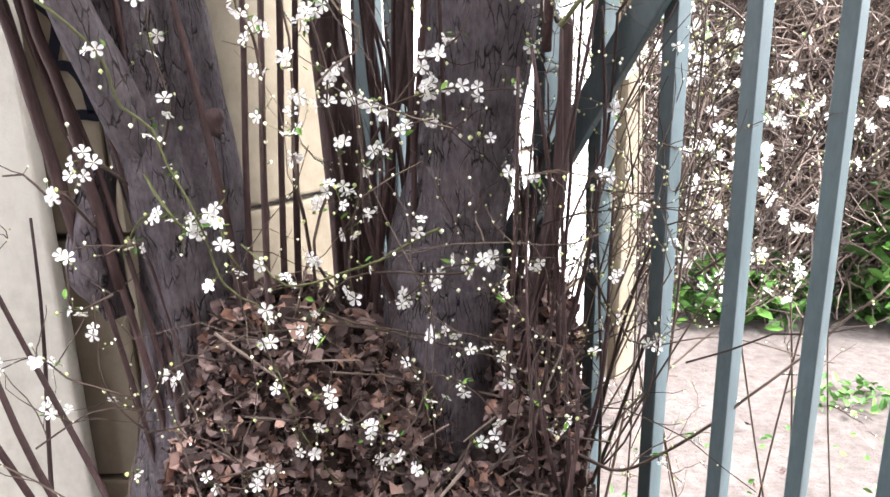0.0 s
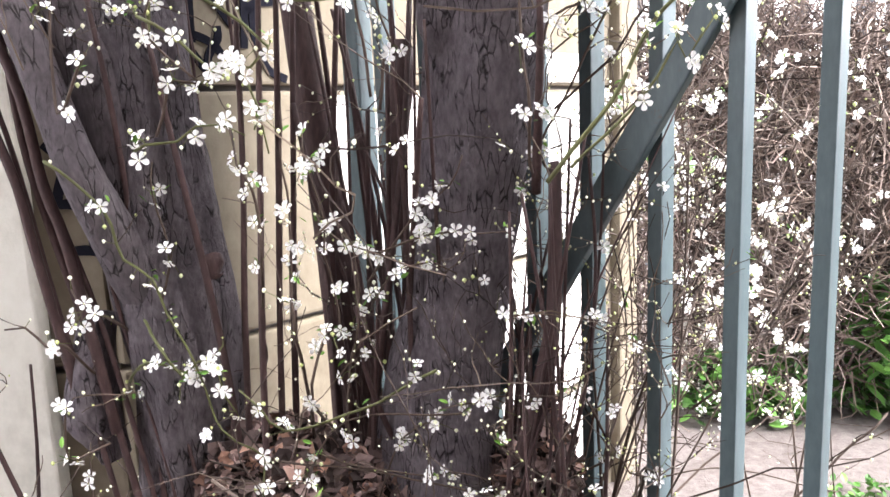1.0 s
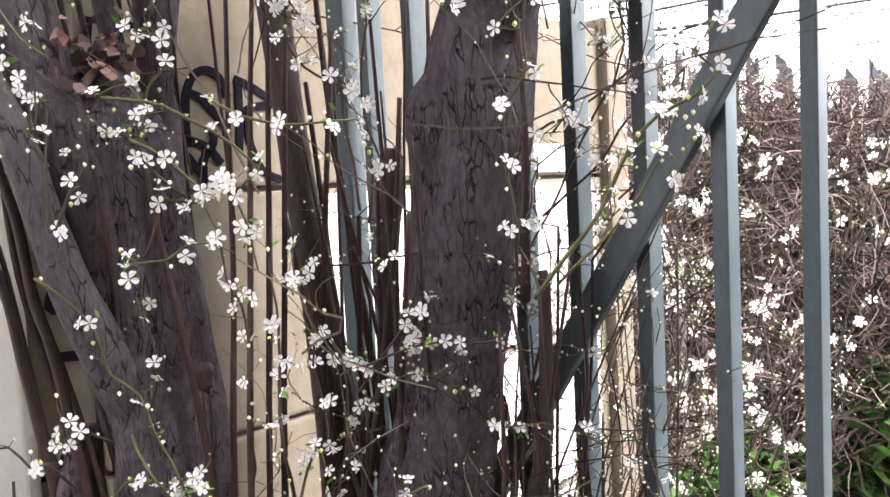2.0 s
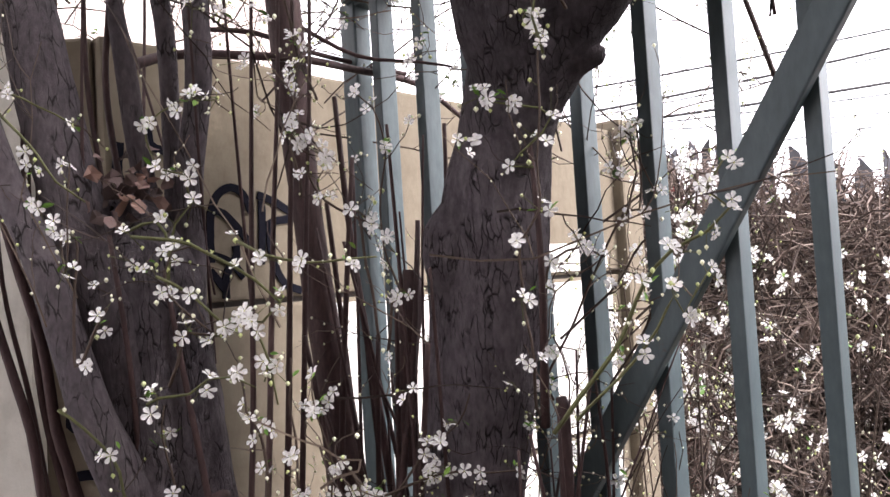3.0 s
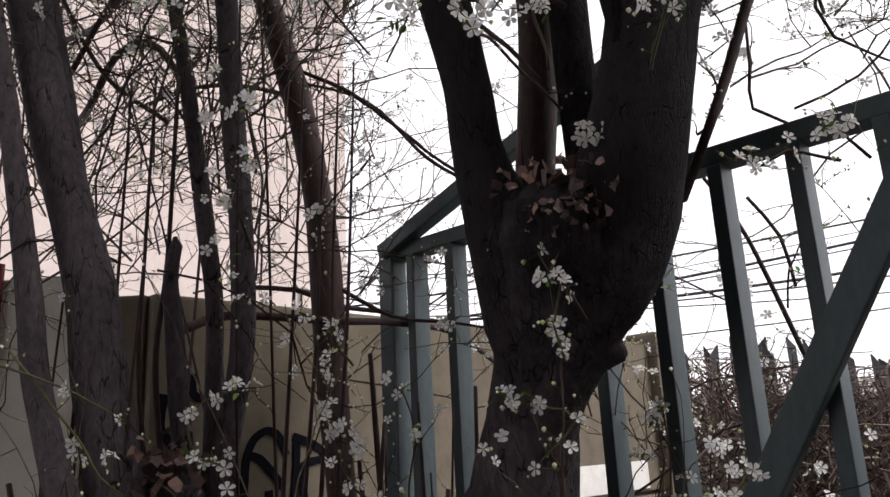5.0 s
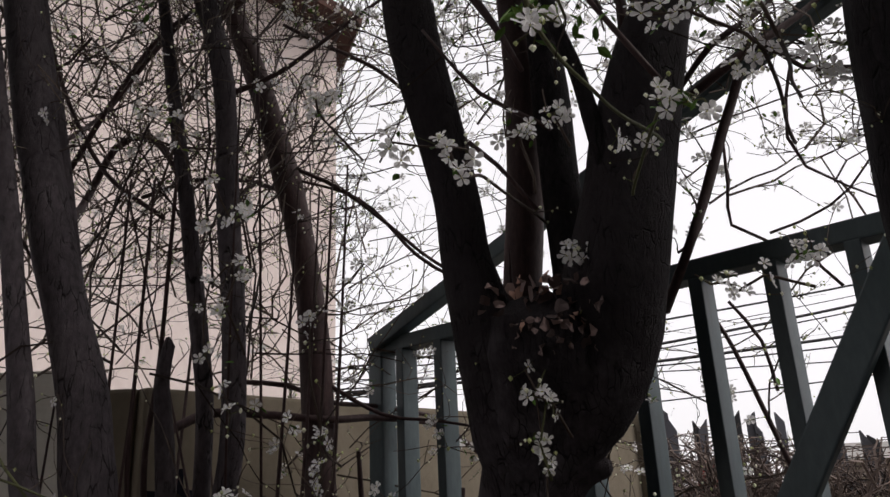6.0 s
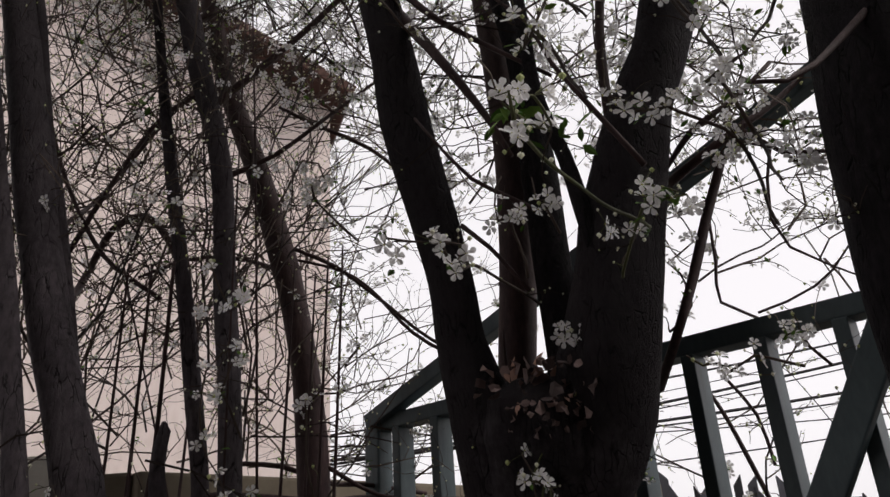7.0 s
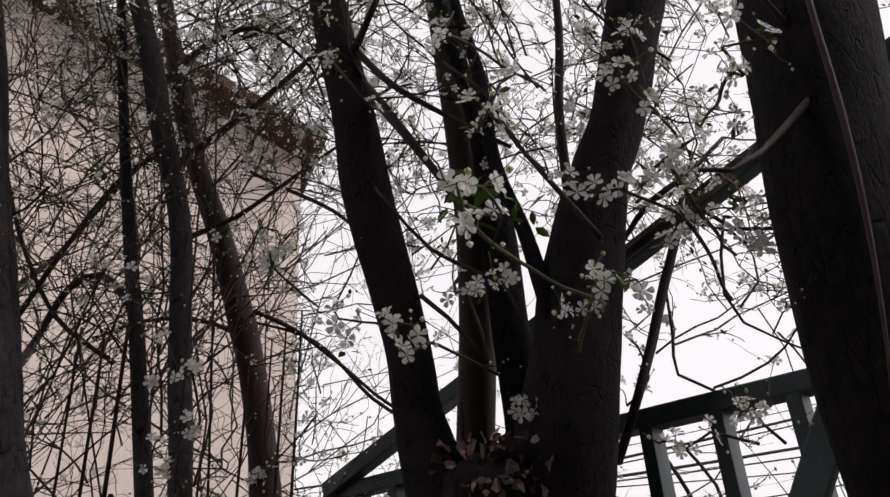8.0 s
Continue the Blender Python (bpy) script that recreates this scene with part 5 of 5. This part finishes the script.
stem(main_tree, "branch", [(0.187, 0.850, 2.209, 0.0041), (0.091, 0.850, 2.272, 0.0034), (0.059, 0.850, 2.312, 0.0026), (0.010, 0.850, 2.386, 0.0022)], TWIG_BARK, 8, 0.1, step=0.03)
stem(main_tree, "branch", [(0.070, 0.900, 2.221, 0.0039), (0.110, 0.900, 2.181, 0.0034), (0.163, 0.900, 2.107, 0.0033)], TWIG_BARK, 8, 0.1, step=0.03)
stem(main_tree, "branch", [(-0.027, 0.900, 2.694, 0.0071), (0.013, 0.800, 2.689, 0.0057), (0.055, 0.800, 2.804, 0.0040)], TWIG_BARK, 8, 0.1, step=0.03)
stem(left_tree, "branch", [(-0.449, 1.200, 2.676, 0.0097), (-0.358, 1.200, 2.757, 0.0087), (-0.251, 1.200, 2.857, 0.0070), (-0.138, 1.200, 2.980, 0.0053), (-0.057, 1.200, 3.097, 0.0041)], TWIG_BARK, 8, 0.1, step=0.03)
stem(left_tree, "branch", [(-0.506, 1.200, 2.876, 0.0089), (-0.414, 1.200, 3.001, 0.0079), (-0.286, 1.200, 3.061, 0.0060), (-0.164, 1.200, 2.949, 0.0039), (-0.111, 1.200, 2.800, 0.0025)], TWIG_BARK, 8, 0.1, step=0.03)
stem(left_tree, "branch", [(-0.399, 1.200, 2.509, 0.0058), (-0.298, 1.200, 2.554, 0.0053), (-0.183, 1.200, 2.642, 0.0042), (-0.062, 1.200, 2.735, 0.0031)], TWIG_BARK, 8, 0.1, step=0.03)
stem(left_tree, "branch", [(-0.536, 1.250, 2.271, 0.0050), (-0.662, 1.250, 2.374, 0.0045), (-0.761, 1.250, 2.547, 0.0048), (-0.832, 1.250, 2.736, 0.0044)], TWIG_BARK, 8, 0.1, step=0.03)
stem(left_tree, "branch", [(-0.742, 1.250, 2.380, 0.0057), (-0.665, 1.250, 2.541, 0.0054), (-0.567, 1.250, 2.702, 0.0050), (-0.437, 1.250, 2.783, 0.0045)], TWIG_BARK, 8, 0.1, step=0.03)

spray(left_tree, 0.0020, GREEN_TWIG, [(-0.62, 0.93, 1.78, 0), (-0.504, 0.900, 1.741, 0), (-0.463, 0.900, 1.720, 0), (-0.420, 0.900, 1.694, 1)])
spray(left_tree, 0.0022, GREEN_TWIG, [(-0.60, 0.93, 1.80, 0), (-0.506, 0.900, 1.709, 0), (-0.468, 0.900, 1.662, 0), (-0.445, 0.900, 1.626, 0), (-0.411, 0.900, 1.600, 0)])
stem(left_tree, "shoot", [(-0.47, 1.03, 0.95, 0.0085), (-0.501, 1.02, 1.217, 0.008), (-0.523, 1.02, 1.306, 0.0075), (-0.538, 1.02, 1.426, 0.007), (-0.574, 1.02, 1.557, 0.006), (-0.63, 1.02, 1.8, 0.004)], TWIG_BARK, 8, 0.1, step=0.03)
stem(left_tree, "shoot", [(-0.51, 1.03, 0.95, 0.0075), (-0.547, 1.02, 1.225, 0.007), (-0.558, 1.02, 1.308, 0.0065), (-0.59, 1.02, 1.423, 0.006), (-0.64, 1.02, 1.62, 0.004)], TWIG_BARK, 8, 0.1, step=0.03)
for tree, p, count, size in ((main_tree, (0.13, 0.5, 2.158), 16, 0.022), (main_tree, (0.182, 0.5, 2.133), 8, 0.02), (main_tree, (0.248, 0.5, 2.045), 7, 0.015), (main_tree, (0.542, 0.8, 2.256), 7, 0.022),
                             (main_tree, (-0.037, 0.8, 2.179), 6, 0.018), (left_tree, (-0.401, 0.8, 2.42), 7, 0.022)):
    for _ in range(count):
        BLOOMS[tree.name].leaf(np.array(p) + np.array([rng.gauss(0, 0.012) for _ in range(3)]), size * rng.uniform(0.7, 1.3))

# ---- thin upright shoots round the feet of the trees ----
def shoots(tree, count, base, spread, lean, length, radius, material, seed, bare=0.8, bloom_rate=0.02):
    r = random.Random(seed)
    at = tree.location
    for _ in range(count):
        b = [base[i] + r.uniform(-1, 1) * spread[i] for i in range(3)]
        d = [lean[0] + r.gauss(0, lean[2]), lean[1] + r.gauss(0, 0.1), 1.0]
        h, rad = r.uniform(*length), r.uniform(*radius)
        pts, w = [], [r.gauss(0, 0.035) for _ in range(4)]
        for k in range(6):
            f = k / 5
            pts.append((b[0] + d[0] * h * f + w[0] * math.sin(3 * f + w[1] * 40) - at.x, b[1] + d[1] * h * f + w[2] * math.sin(4 * f) - at.y, b[2] + h * f, rad * (1 - 0.55 * f)))
        me = stem_mesh("shoot", pts, material, 7, 0.05, 0.08)
        part("shoot", me, tree)
        bloom = BLOOMS[tree.name]
        for k in range(2, 6):
            if r.random() > bare:
                p = np.array(pts[k][:3]) + bloom.at
                dd = np.array([r.gauss(0, 1), r.gauss(-0.2, 1), r.gauss(0.8, 0.5)])
                bloom.fine_twig(p, dd / np.linalg.norm(dd), r.uniform(0.08, 0.25), 0.0014, 1, bloom_rate)


shoots(left_tree, 22, (-0.08, 1.22, 0.62), (0.09, 0.08, 0.06), (0.02, 0.0, 0.07), (0.5, 1.3), (0.003, 0.01), BARK_RED, 3, 0.8)
shoots(left_tree, 16, (-0.05, 1.27, 0.5), (0.1, 0.05, 0.05), (0.0, 0.0, 0.05), (0.6, 1.2), (0.004, 0.01), BARK_RED, 13, 0.85)
shoots(main_tree, 12, (0.12, 1.1, 0.5), (0.035, 0.05, 0.05), (0.05, 0.0, 0.05), (0.4, 0.85), (0.003, 0.008), BARK_RED, 14, 0.85)
shoots(left_tree, 9, (-0.06, 1.12, 0.6), (0.07, 0.05, 0.05), (-0.02, 0.0, 0.06), (0.3, 0.9), (0.003, 0.007), BARK_RED, 4, 0.8)
shoots(main_tree, 17, (0.13, 1.03, 0.58), (0.05, 0.06, 0.06), (0.06, 0.0, 0.09), (0.25, 0.8), (0.0025, 0.0065), BARK_RED, 5, 0.75)
shoots(main_tree, 13, (0.17, 1.08, 0.55), (0.05, 0.05, 0.06), (0.33, 0.05, 0.2), (0.4, 1.0), (0.0016, 0.004), TWIG, 6, 0.3)
shoots(main_tree, 7, (0.3, 1.3, 0.0), (0.25, 0.12, 0.02), (0.05, 0.0, 0.2), (0.9, 1.7), (0.0016, 0.004), TWIG, 16, 0.2, 0.0)
shoots(main_tree, 7, (0.75, 1.35, 0.0), (0.3, 0.15, 0.02), (0.05, 0.0, 0.22), (0.8, 1.7), (0.0016, 0.0035), TWIG, 17, 0.2, 0.0)
shoots(left_tree, 4, (-0.52, 1.0, 0.45), (0.08, 0.05, 0.06), (-0.2, 0.0, 0.12), (0.5, 1.2), (0.003, 0.007), BARK_RED, 8, 0.7)
shoots(left_tree, 2, (-0.33, 1.05, 0.75), (0.04, 0.05, 0.05), (-0.02, 0.0, 0.05), (0.5, 1.1), (0.004, 0.008), BARK_RED, 9, 0.75)
shoots(left_tree, 7, (-0.55, 1.22, 1.5), (0.35, 0.04, 0.2), (-0.06, 0.0, 0.14), (0.9, 1.9), (0.0018, 0.004), BARK_RED, 10, 0.25)

# ---- the fine tangle of the crowns ----
left, crown = BLOOMS[left_tree.name], BLOOMS[main_tree.name]


def tangle(bloom, count, lo, hi, aim, length, radius, flowers, seed, depth=2):
    r = random.Random(seed)
    for _ in range(count):
        p = np.array([r.uniform(a, b) for a, b in zip(lo, hi)])
        d = np.array([aim[0] + r.gauss(0, 0.6), aim[1] + r.gauss(0, 0.35), aim[2] + r.gauss(0, 0.5)])
        bloom.fine_twig(p, d / np.linalg.norm(d), r.uniform(*length), r.uniform(*radius), depth, flowers)


tangle(left, 230, (-1.1, 1.05, 1.9), (-0.2, 1.6, 2.9), (0.1, 0.1, 0.7), (0.25, 0.75), (0.0016, 0.0032), 0.02, 21)
tangle(left, 130, (-1.1, 1.05, 2.8), (-0.1, 1.6, 3.6), (0.2, 0.0, 0.3), (0.25, 0.7), (0.0016, 0.003), 0.16, 22)
tangle(left, 26, (-0.35, 1.2, 1.7), (0.05, 1.5, 2.6), (0.5, 0.1, 0.5), (0.2, 0.6), (0.0014, 0.0026), 0.03, 23)
tangle(crown, 120, (-0.1, 0.8, 2.3), (0.5, 1.15, 3.2), (0.0, 0.0, 0.5), (0.2, 0.5), (0.0014, 0.003), 0.09, 24)
tangle(crown, 44, (0.35, 0.75, 2.0), (0.75, 1.0, 2.9), (0.4, 0.0, 0.1), (0.2, 0.5), (0.0012, 0.0024), 0.07, 25)
tangle(crown, 26, (0.25, 1.0, 0.8), (0.7, 1.35, 1.9), (0.2, 0.0, 0.6), (0.15, 0.45), (0.0012, 0.0024), 0.01, 26)
tangle(left, 60, (-0.75, 1.1, 2.95), (-0.15, 1.35, 3.5), (0.4, 0.0, 0.1), (0.2, 0.5), (0.002, 0.004), 0.2, 27)
tangle(left, 26, (-0.68, 0.9, 0.55), (0.0, 1.02, 1.9), (0.25, 0.0, 0.35), (0.15, 0.5), (0.0011, 0.0019), 0.03, 41, 1)
tangle(crown, 10, (0.0, 0.9, 0.55), (0.4, 1.0, 1.8), (0.3, 0.0, 0.35), (0.15, 0.45), (0.0011, 0.0019), 0.03, 42, 1)
tangle(crown, 34, (0.15, 1.08, 0.9), (0.42, 1.4, 1.75), (0.2, 0.0, 0.8), (0.2, 0.5), (0.0012, 0.0024), 0.06, 43, 2)
tangle(crown, 8, (-0.05, 0.86, 0.5), (0.35, 0.98, 0.85), (0.3, -0.1, 0.2), (0.15, 0.4), (0.0012, 0.002), 0.02, 44, 1)
for b in BLOOMS.values():
    b.finish()

# ---- dead leaves caught between the shoots ----
def heap_height(x, y):
    h = 0.0
    for cx, cy, rx, ry, top in ((-0.27, 1.08, 0.19, 0.17, 0.93), (-0.1, 1.1, 0.2, 0.15, 0.86), (0.13, 1.09, 0.11, 0.13, 0.93), (0.0, 1.06, 0.34, 0.24, 0.66), (-0.33, 1.05, 0.16, 0.17, 0.76)):
        d = ((x - cx) / rx) ** 2 + ((y - cy) / ry) ** 2
        h = max(h, top * (1 - d**2.5))
    return h + 0.05 * noise.noise(Vector((x * 14, y * 14, 1))) if h > 0.02 else 0.0


hv, hf, HN = [], [], 64
for j in range(HN + 1):
    for i in range(HN + 1):
        x, y = -0.62 + 1.1 * i / HN, 0.72 + 0.66 * j / HN
        hv.append((x, y, heap_height(x, y) - 0.03))
for j in range(HN):
    for i in range(HN):
        a = j * (HN + 1) + i
        hf.append((a, a + 1, a + HN + 2, a + HN + 1))
heap = tagged(new("leaf_heap", raw_mesh("leaf_heap", hv, hf, SOIL, True)), "heap of dead brown leaves caught between the shoots", "dead leaves", kind="stuff")
lv, lf = [], []
rl = random.Random(31)


def dead_leaf(p, size, tip):
    m = Euler((tip + rl.gauss(0, 0.6), rl.gauss(0, 0.7), rl.uniform(0, 6.28))).to_matrix()
    b, wide = len(lv), rl.uniform(0.22, 0.42)
    for x, y in ((-0.5, 0), (-0.25, wide), (0.2, wide * 1.1), (0.5, 0.08), (0.2, -wide), (-0.25, -wide * 0.9), (0, 0)):
        v = m @ Vector((x + rl.gauss(0, 0.05), y + rl.gauss(0, 0.05), rl.gauss(0, 0.16) if (x, y) != (0, 0) else 0))
        lv.append((p[0] + v.x * size, p[1] + v.y * size, p[2] + v.z * size))
    lf.extend((b + 6, b + i, b + (i + 1) % 6) for i in range(6))


def heap_front(x, z):
    """Where the heap's near flank stands at that place along it and that height."""
    y = 0.72
    while y < 1.2 and heap_height(x, y) < z:
        y += 0.01
    return y if y < 1.2 else None


for _ in range(12500):
    x, z = rl.uniform(-0.58, 0.32), rl.uniform(0.3, 0.95)
    y = heap_front(x, z)
    if y:
        dead_leaf((x, y - rl.uniform(-0.01, 0.02), z - 0.02), rl.uniform(0.011, 0.03), rl.uniform(0.2, 1.9))
for _ in range(2600):
    x, y = rl.uniform(-0.6, 0.36), rl.uniform(0.85, 1.3)
    h = heap_height(x, y)
    if h > 0.1:
        dead_leaf((x, y, h - rl.uniform(0.0, 0.025)), rl.uniform(0.018, 0.04), 0.3)
for _ in range(150):
    dead_leaf((0.155 + rl.gauss(0, 0.04), 0.93 + rl.gauss(0, 0.04), 1.965 + rl.gauss(0, 0.02)), rl.uniform(0.012, 0.028), 0.8)
for _ in range(55):
    a = rl.uniform(-1, 1)
    dead_leaf((0.172 + 0.062 * a, 0.845 + 0.02 * a * a + rl.gauss(0, 0.008), 1.94 + rl.uniform(-0.05, 0.055)), rl.uniform(0.009, 0.022), 1.2)
for _ in range(80):
    dead_leaf((-0.44 + rl.gauss(0, 0.03), 1.06 + rl.gauss(0, 0.025), 1.615 + rl.gauss(0, 0.03)), rl.uniform(0.015, 0.032), 0.9)
for _ in range(500):
    dead_leaf((rl.gauss(0.0, 0.7), rl.gauss(1.0, 0.5), rl.uniform(0.0, 0.02)), rl.uniform(0.018, 0.04), 0.0)
leaves = tagged(new("dead_leaves", raw_mesh("dead_leaves", lv, lf, LITTER)), "dry curled brown leaves lying thick round the trunks", "dead leaves", kind="stuff")

stick_v, stick_f = [], []
for _ in range(110):
    x, y = rl.uniform(-0.5, 0.25), rl.uniform(0.86, 1.05)
    p = np.array([x, y - 0.02, max(0.1, heap_height(x, y)) - rl.uniform(0.0, 0.06)])
    d = np.array([rl.gauss(0, 1), rl.gauss(-0.2, 0.5), rl.gauss(0, 0.8)])
    d = d / np.linalg.norm(d) * rl.uniform(0.06, 0.2)
    fast_tube(stick_v, stick_f, [p - d / 2, p + np.array([0, 0, rl.gauss(0, 0.008)]), p + d / 2], rl.uniform(0.0015, 0.0035), 0.001, 5)
sticks = tagged(new("dead_sticks", raw_mesh("dead_sticks", stick_v, stick_f, DRY)), "thin grey dead sticks lying in the leaf heap", "sticks", kind="stuff")

# ---- across the dry yard: brush, boards, weeds ----
brush_v, brush_f = [], []
rb = np.random.RandomState(5)
for _ in range(15000):
    x = 0.95 + 5.2 * rb.rand() ** 1.3
    y = 3.15 + 0.7 * rb.rand() + 0.1 * math.sin(3 * x)
    h = 1.72 + 0.07 * math.sin(2.3 * x) + 0.12 * rb.rand()
    p = np.array([x, y, h * rb.rand() ** 0.8])
    d = rb.normal(size=3) * (1, 0.6, 1) + (0, 0, 0.35)
    d /= np.linalg.norm(d)
    pts, length = [p], 0.15 + 0.4 * rb.rand()
    for k in range(5):
        d = d + rb.normal(size=3) * 0.3
        d /= np.linalg.norm(d)
        p = p + d * length / 5
        pts.append(np.array([p[0], p[1], max(0.0, min(p[2], h + 0.09))]))
    fast_tube(brush_v, brush_f, pts, 0.0025 + 0.005 * rb.rand() ** 2, 0.002)
brush = tagged(new("dry_brush", raw_mesh("dry_brush", brush_v, brush_f, DRY)), "tall tangled hedge of dry brown leafless stems", "hedge", kind="stuff")

board_fence = thing("board_fence", (0.8, 4.0, 0), "dark weathered board fence behind the dry hedge", "fence")
rp = random.Random(12)
for k in range(64):
    x = k * 0.083
    h, w = rp.uniform(2.1, 2.22) - 0.2 * min(1.0, x / 1.5), rp.uniform(0.034, 0.046) if x < 1.0 else rp.uniform(0.04, 0.06)
    bm = box_bm((w, 0.02, h), 0.0, (0, 0, h / 2))
    cut = rp.choice((-1, -1, 1)) * rp.uniform(0.015, 0.045)
    for v in bm.verts:
        if v.co.z > h - 0.01:
            v.co.z += cut if v.co.x > 0 else -cut
    ob = part("board", mesh_of("board", bm, PICKET), board_fence)
    ob.location = (x, rp.uniform(-0.01, 0.01), -0.02)
    ob.rotation_euler.y = rp.gauss(0, 0.02)
for z in (0.5, 1.7):
    part("board_rail", mesh_of("board_rail", box_bm((5.4, 0.04, 0.07), 0.0, (2.6, 0.035, z)), PICKET), board_fence)

wv, wf = [], []


def weed_patch(cx, cy, rx, ry, height, count, size):
    for _ in range(count):
        a, q = rl.uniform(0, 6.28), math.sqrt(rl.random())
        x, y = cx + rx * q * math.cos(a), cy + ry * q * math.sin(a)
        z = height * rl.random() * (1 - 0.6 * q * q)
        s, b = size * rl.uniform(0.6, 1.3), len(wv)
        m = Euler((rl.gauss(0.5, 0.5), rl.gauss(0, 0.5), rl.uniform(0, 6.28))).to_matrix()
        for px, py, pz in ((0, 0, 0), (0.3, 0.28, 0.05), (0.7, 0.24, 0.08), (1, 0, -0.05), (0.7, -0.24, 0.08), (0.3, -0.28, 0.05), (0.5, 0, -0.02)):
            v = m @ Vector((px, py, pz))
            wv.append((x + v.x * s, y + v.y * s, max(0.004, z + v.z * s)))
        wf.extend((b + 6, b + i, b + (i + 1) % 6) for i in range(6))


weed_patch(2.25, 3.15, 0.45, 0.3, 0.95, 900, 0.1)
weed_patch(1.35, 3.2, 0.35, 0.15, 0.35, 420, 0.07)
weed_patch(1.75, 3.3, 0.4, 0.15, 0.3, 300, 0.07)
weed_patch(1.42, 2.4, 0.17, 0.12, 0.06, 95, 0.035)
weed_patch(3.2, 3.2, 0.8, 0.3, 0.7, 500, 0.1)
weed_patch(0.35, 1.5, 0.12, 0.1, 0.25, 60, 0.04)
weed_patch(0.9, 1.9, 0.6, 0.4, 0.04, 60, 0.03)
weeds = tagged(new("weeds", raw_mesh("weeds", wv, wf, WEED)), "fresh green weeds at the foot of the hedge", "weeds", kind="stuff")

# ---- a red board and pale stakes in the hedge ----
red_board = tagged(new("red_board", mesh_of("red_board", box_bm((0.1, 0.02, 1.88), 0.004, (1.17, 3.82, 0.92)), RED)), "narrow faded red board standing in the hedge", "board")
stake = tagged(new("garden_stake", mesh_of("garden_stake", box_bm((0.022, 0.022, 1.4), 0.004, (0, 0, 0.68)), WHITEWASH)), "thin pale wooden stake standing in the hedge", "stake", "stakes in the hedge")
stake.location = (1.11, 3.34, 0)
copy_thing(stake, Matrix.Translation((1.195, 3.36, 0)) @ Matrix.Rotation(0.03, 4, "Y"))

# ---- far off: a low shed and the cables over the yard ----
shed = thing("shed", (13.2, 30, 0), "low far shed with a grey pitched roof", "building")
part("wall", mesh_of("wall", box_bm((6, 4, 2.6), 0.0, (3, 2, 1.3)), CREAM), shed)
bm = box_bm((6.6, 4.6, 0.7), 0.0, (3, 2, 2.95))
for v in bm.verts:
    if v.co.z > 3:
        v.co.y = 2 + (v.co.y - 2) * 0.05
        v.co.x = 3 + (v.co.x - 3) * 0.85
part("roof", mesh_of("roof", bm, TILE), shed)
for z0, z1, r in ((4.42, 4.81, 0.018), (4.02, 4.46, 0.024), (3.94, 4.36, 0.012), (3.75, 3.99, 0.026), (3.68, 3.84, 0.014), (3.59, 3.6, 0.011), (3.1, 3.31, 0.012), (4.2, 4.62, 0.008)):
    slope, cv, cf = (z1 - z0) / 3.1, [], []
    pts = [np.array([x, 12 + 0.1 * z0, z0 + slope * (x - 2.9) + 0.004 * (x - 4) ** 2]) for x in np.linspace(-9, 17, 27)]
    fast_tube(cv, cf, pts, r, r, 5)
    tagged(new("cable", raw_mesh("cable", cv, cf, CABLE)), "black overhead cable sagging across the sky", "cable", "overhead cables")

# ---- a red strip on the post by the wall ----
part("red_strip", mesh_of("red_strip", box_bm((0.035, 0.012, 0.46), 0.003, (4.6 - 0.882, -0.047, 1.79)), RED), wall_left, "narrow red painted metal strip")
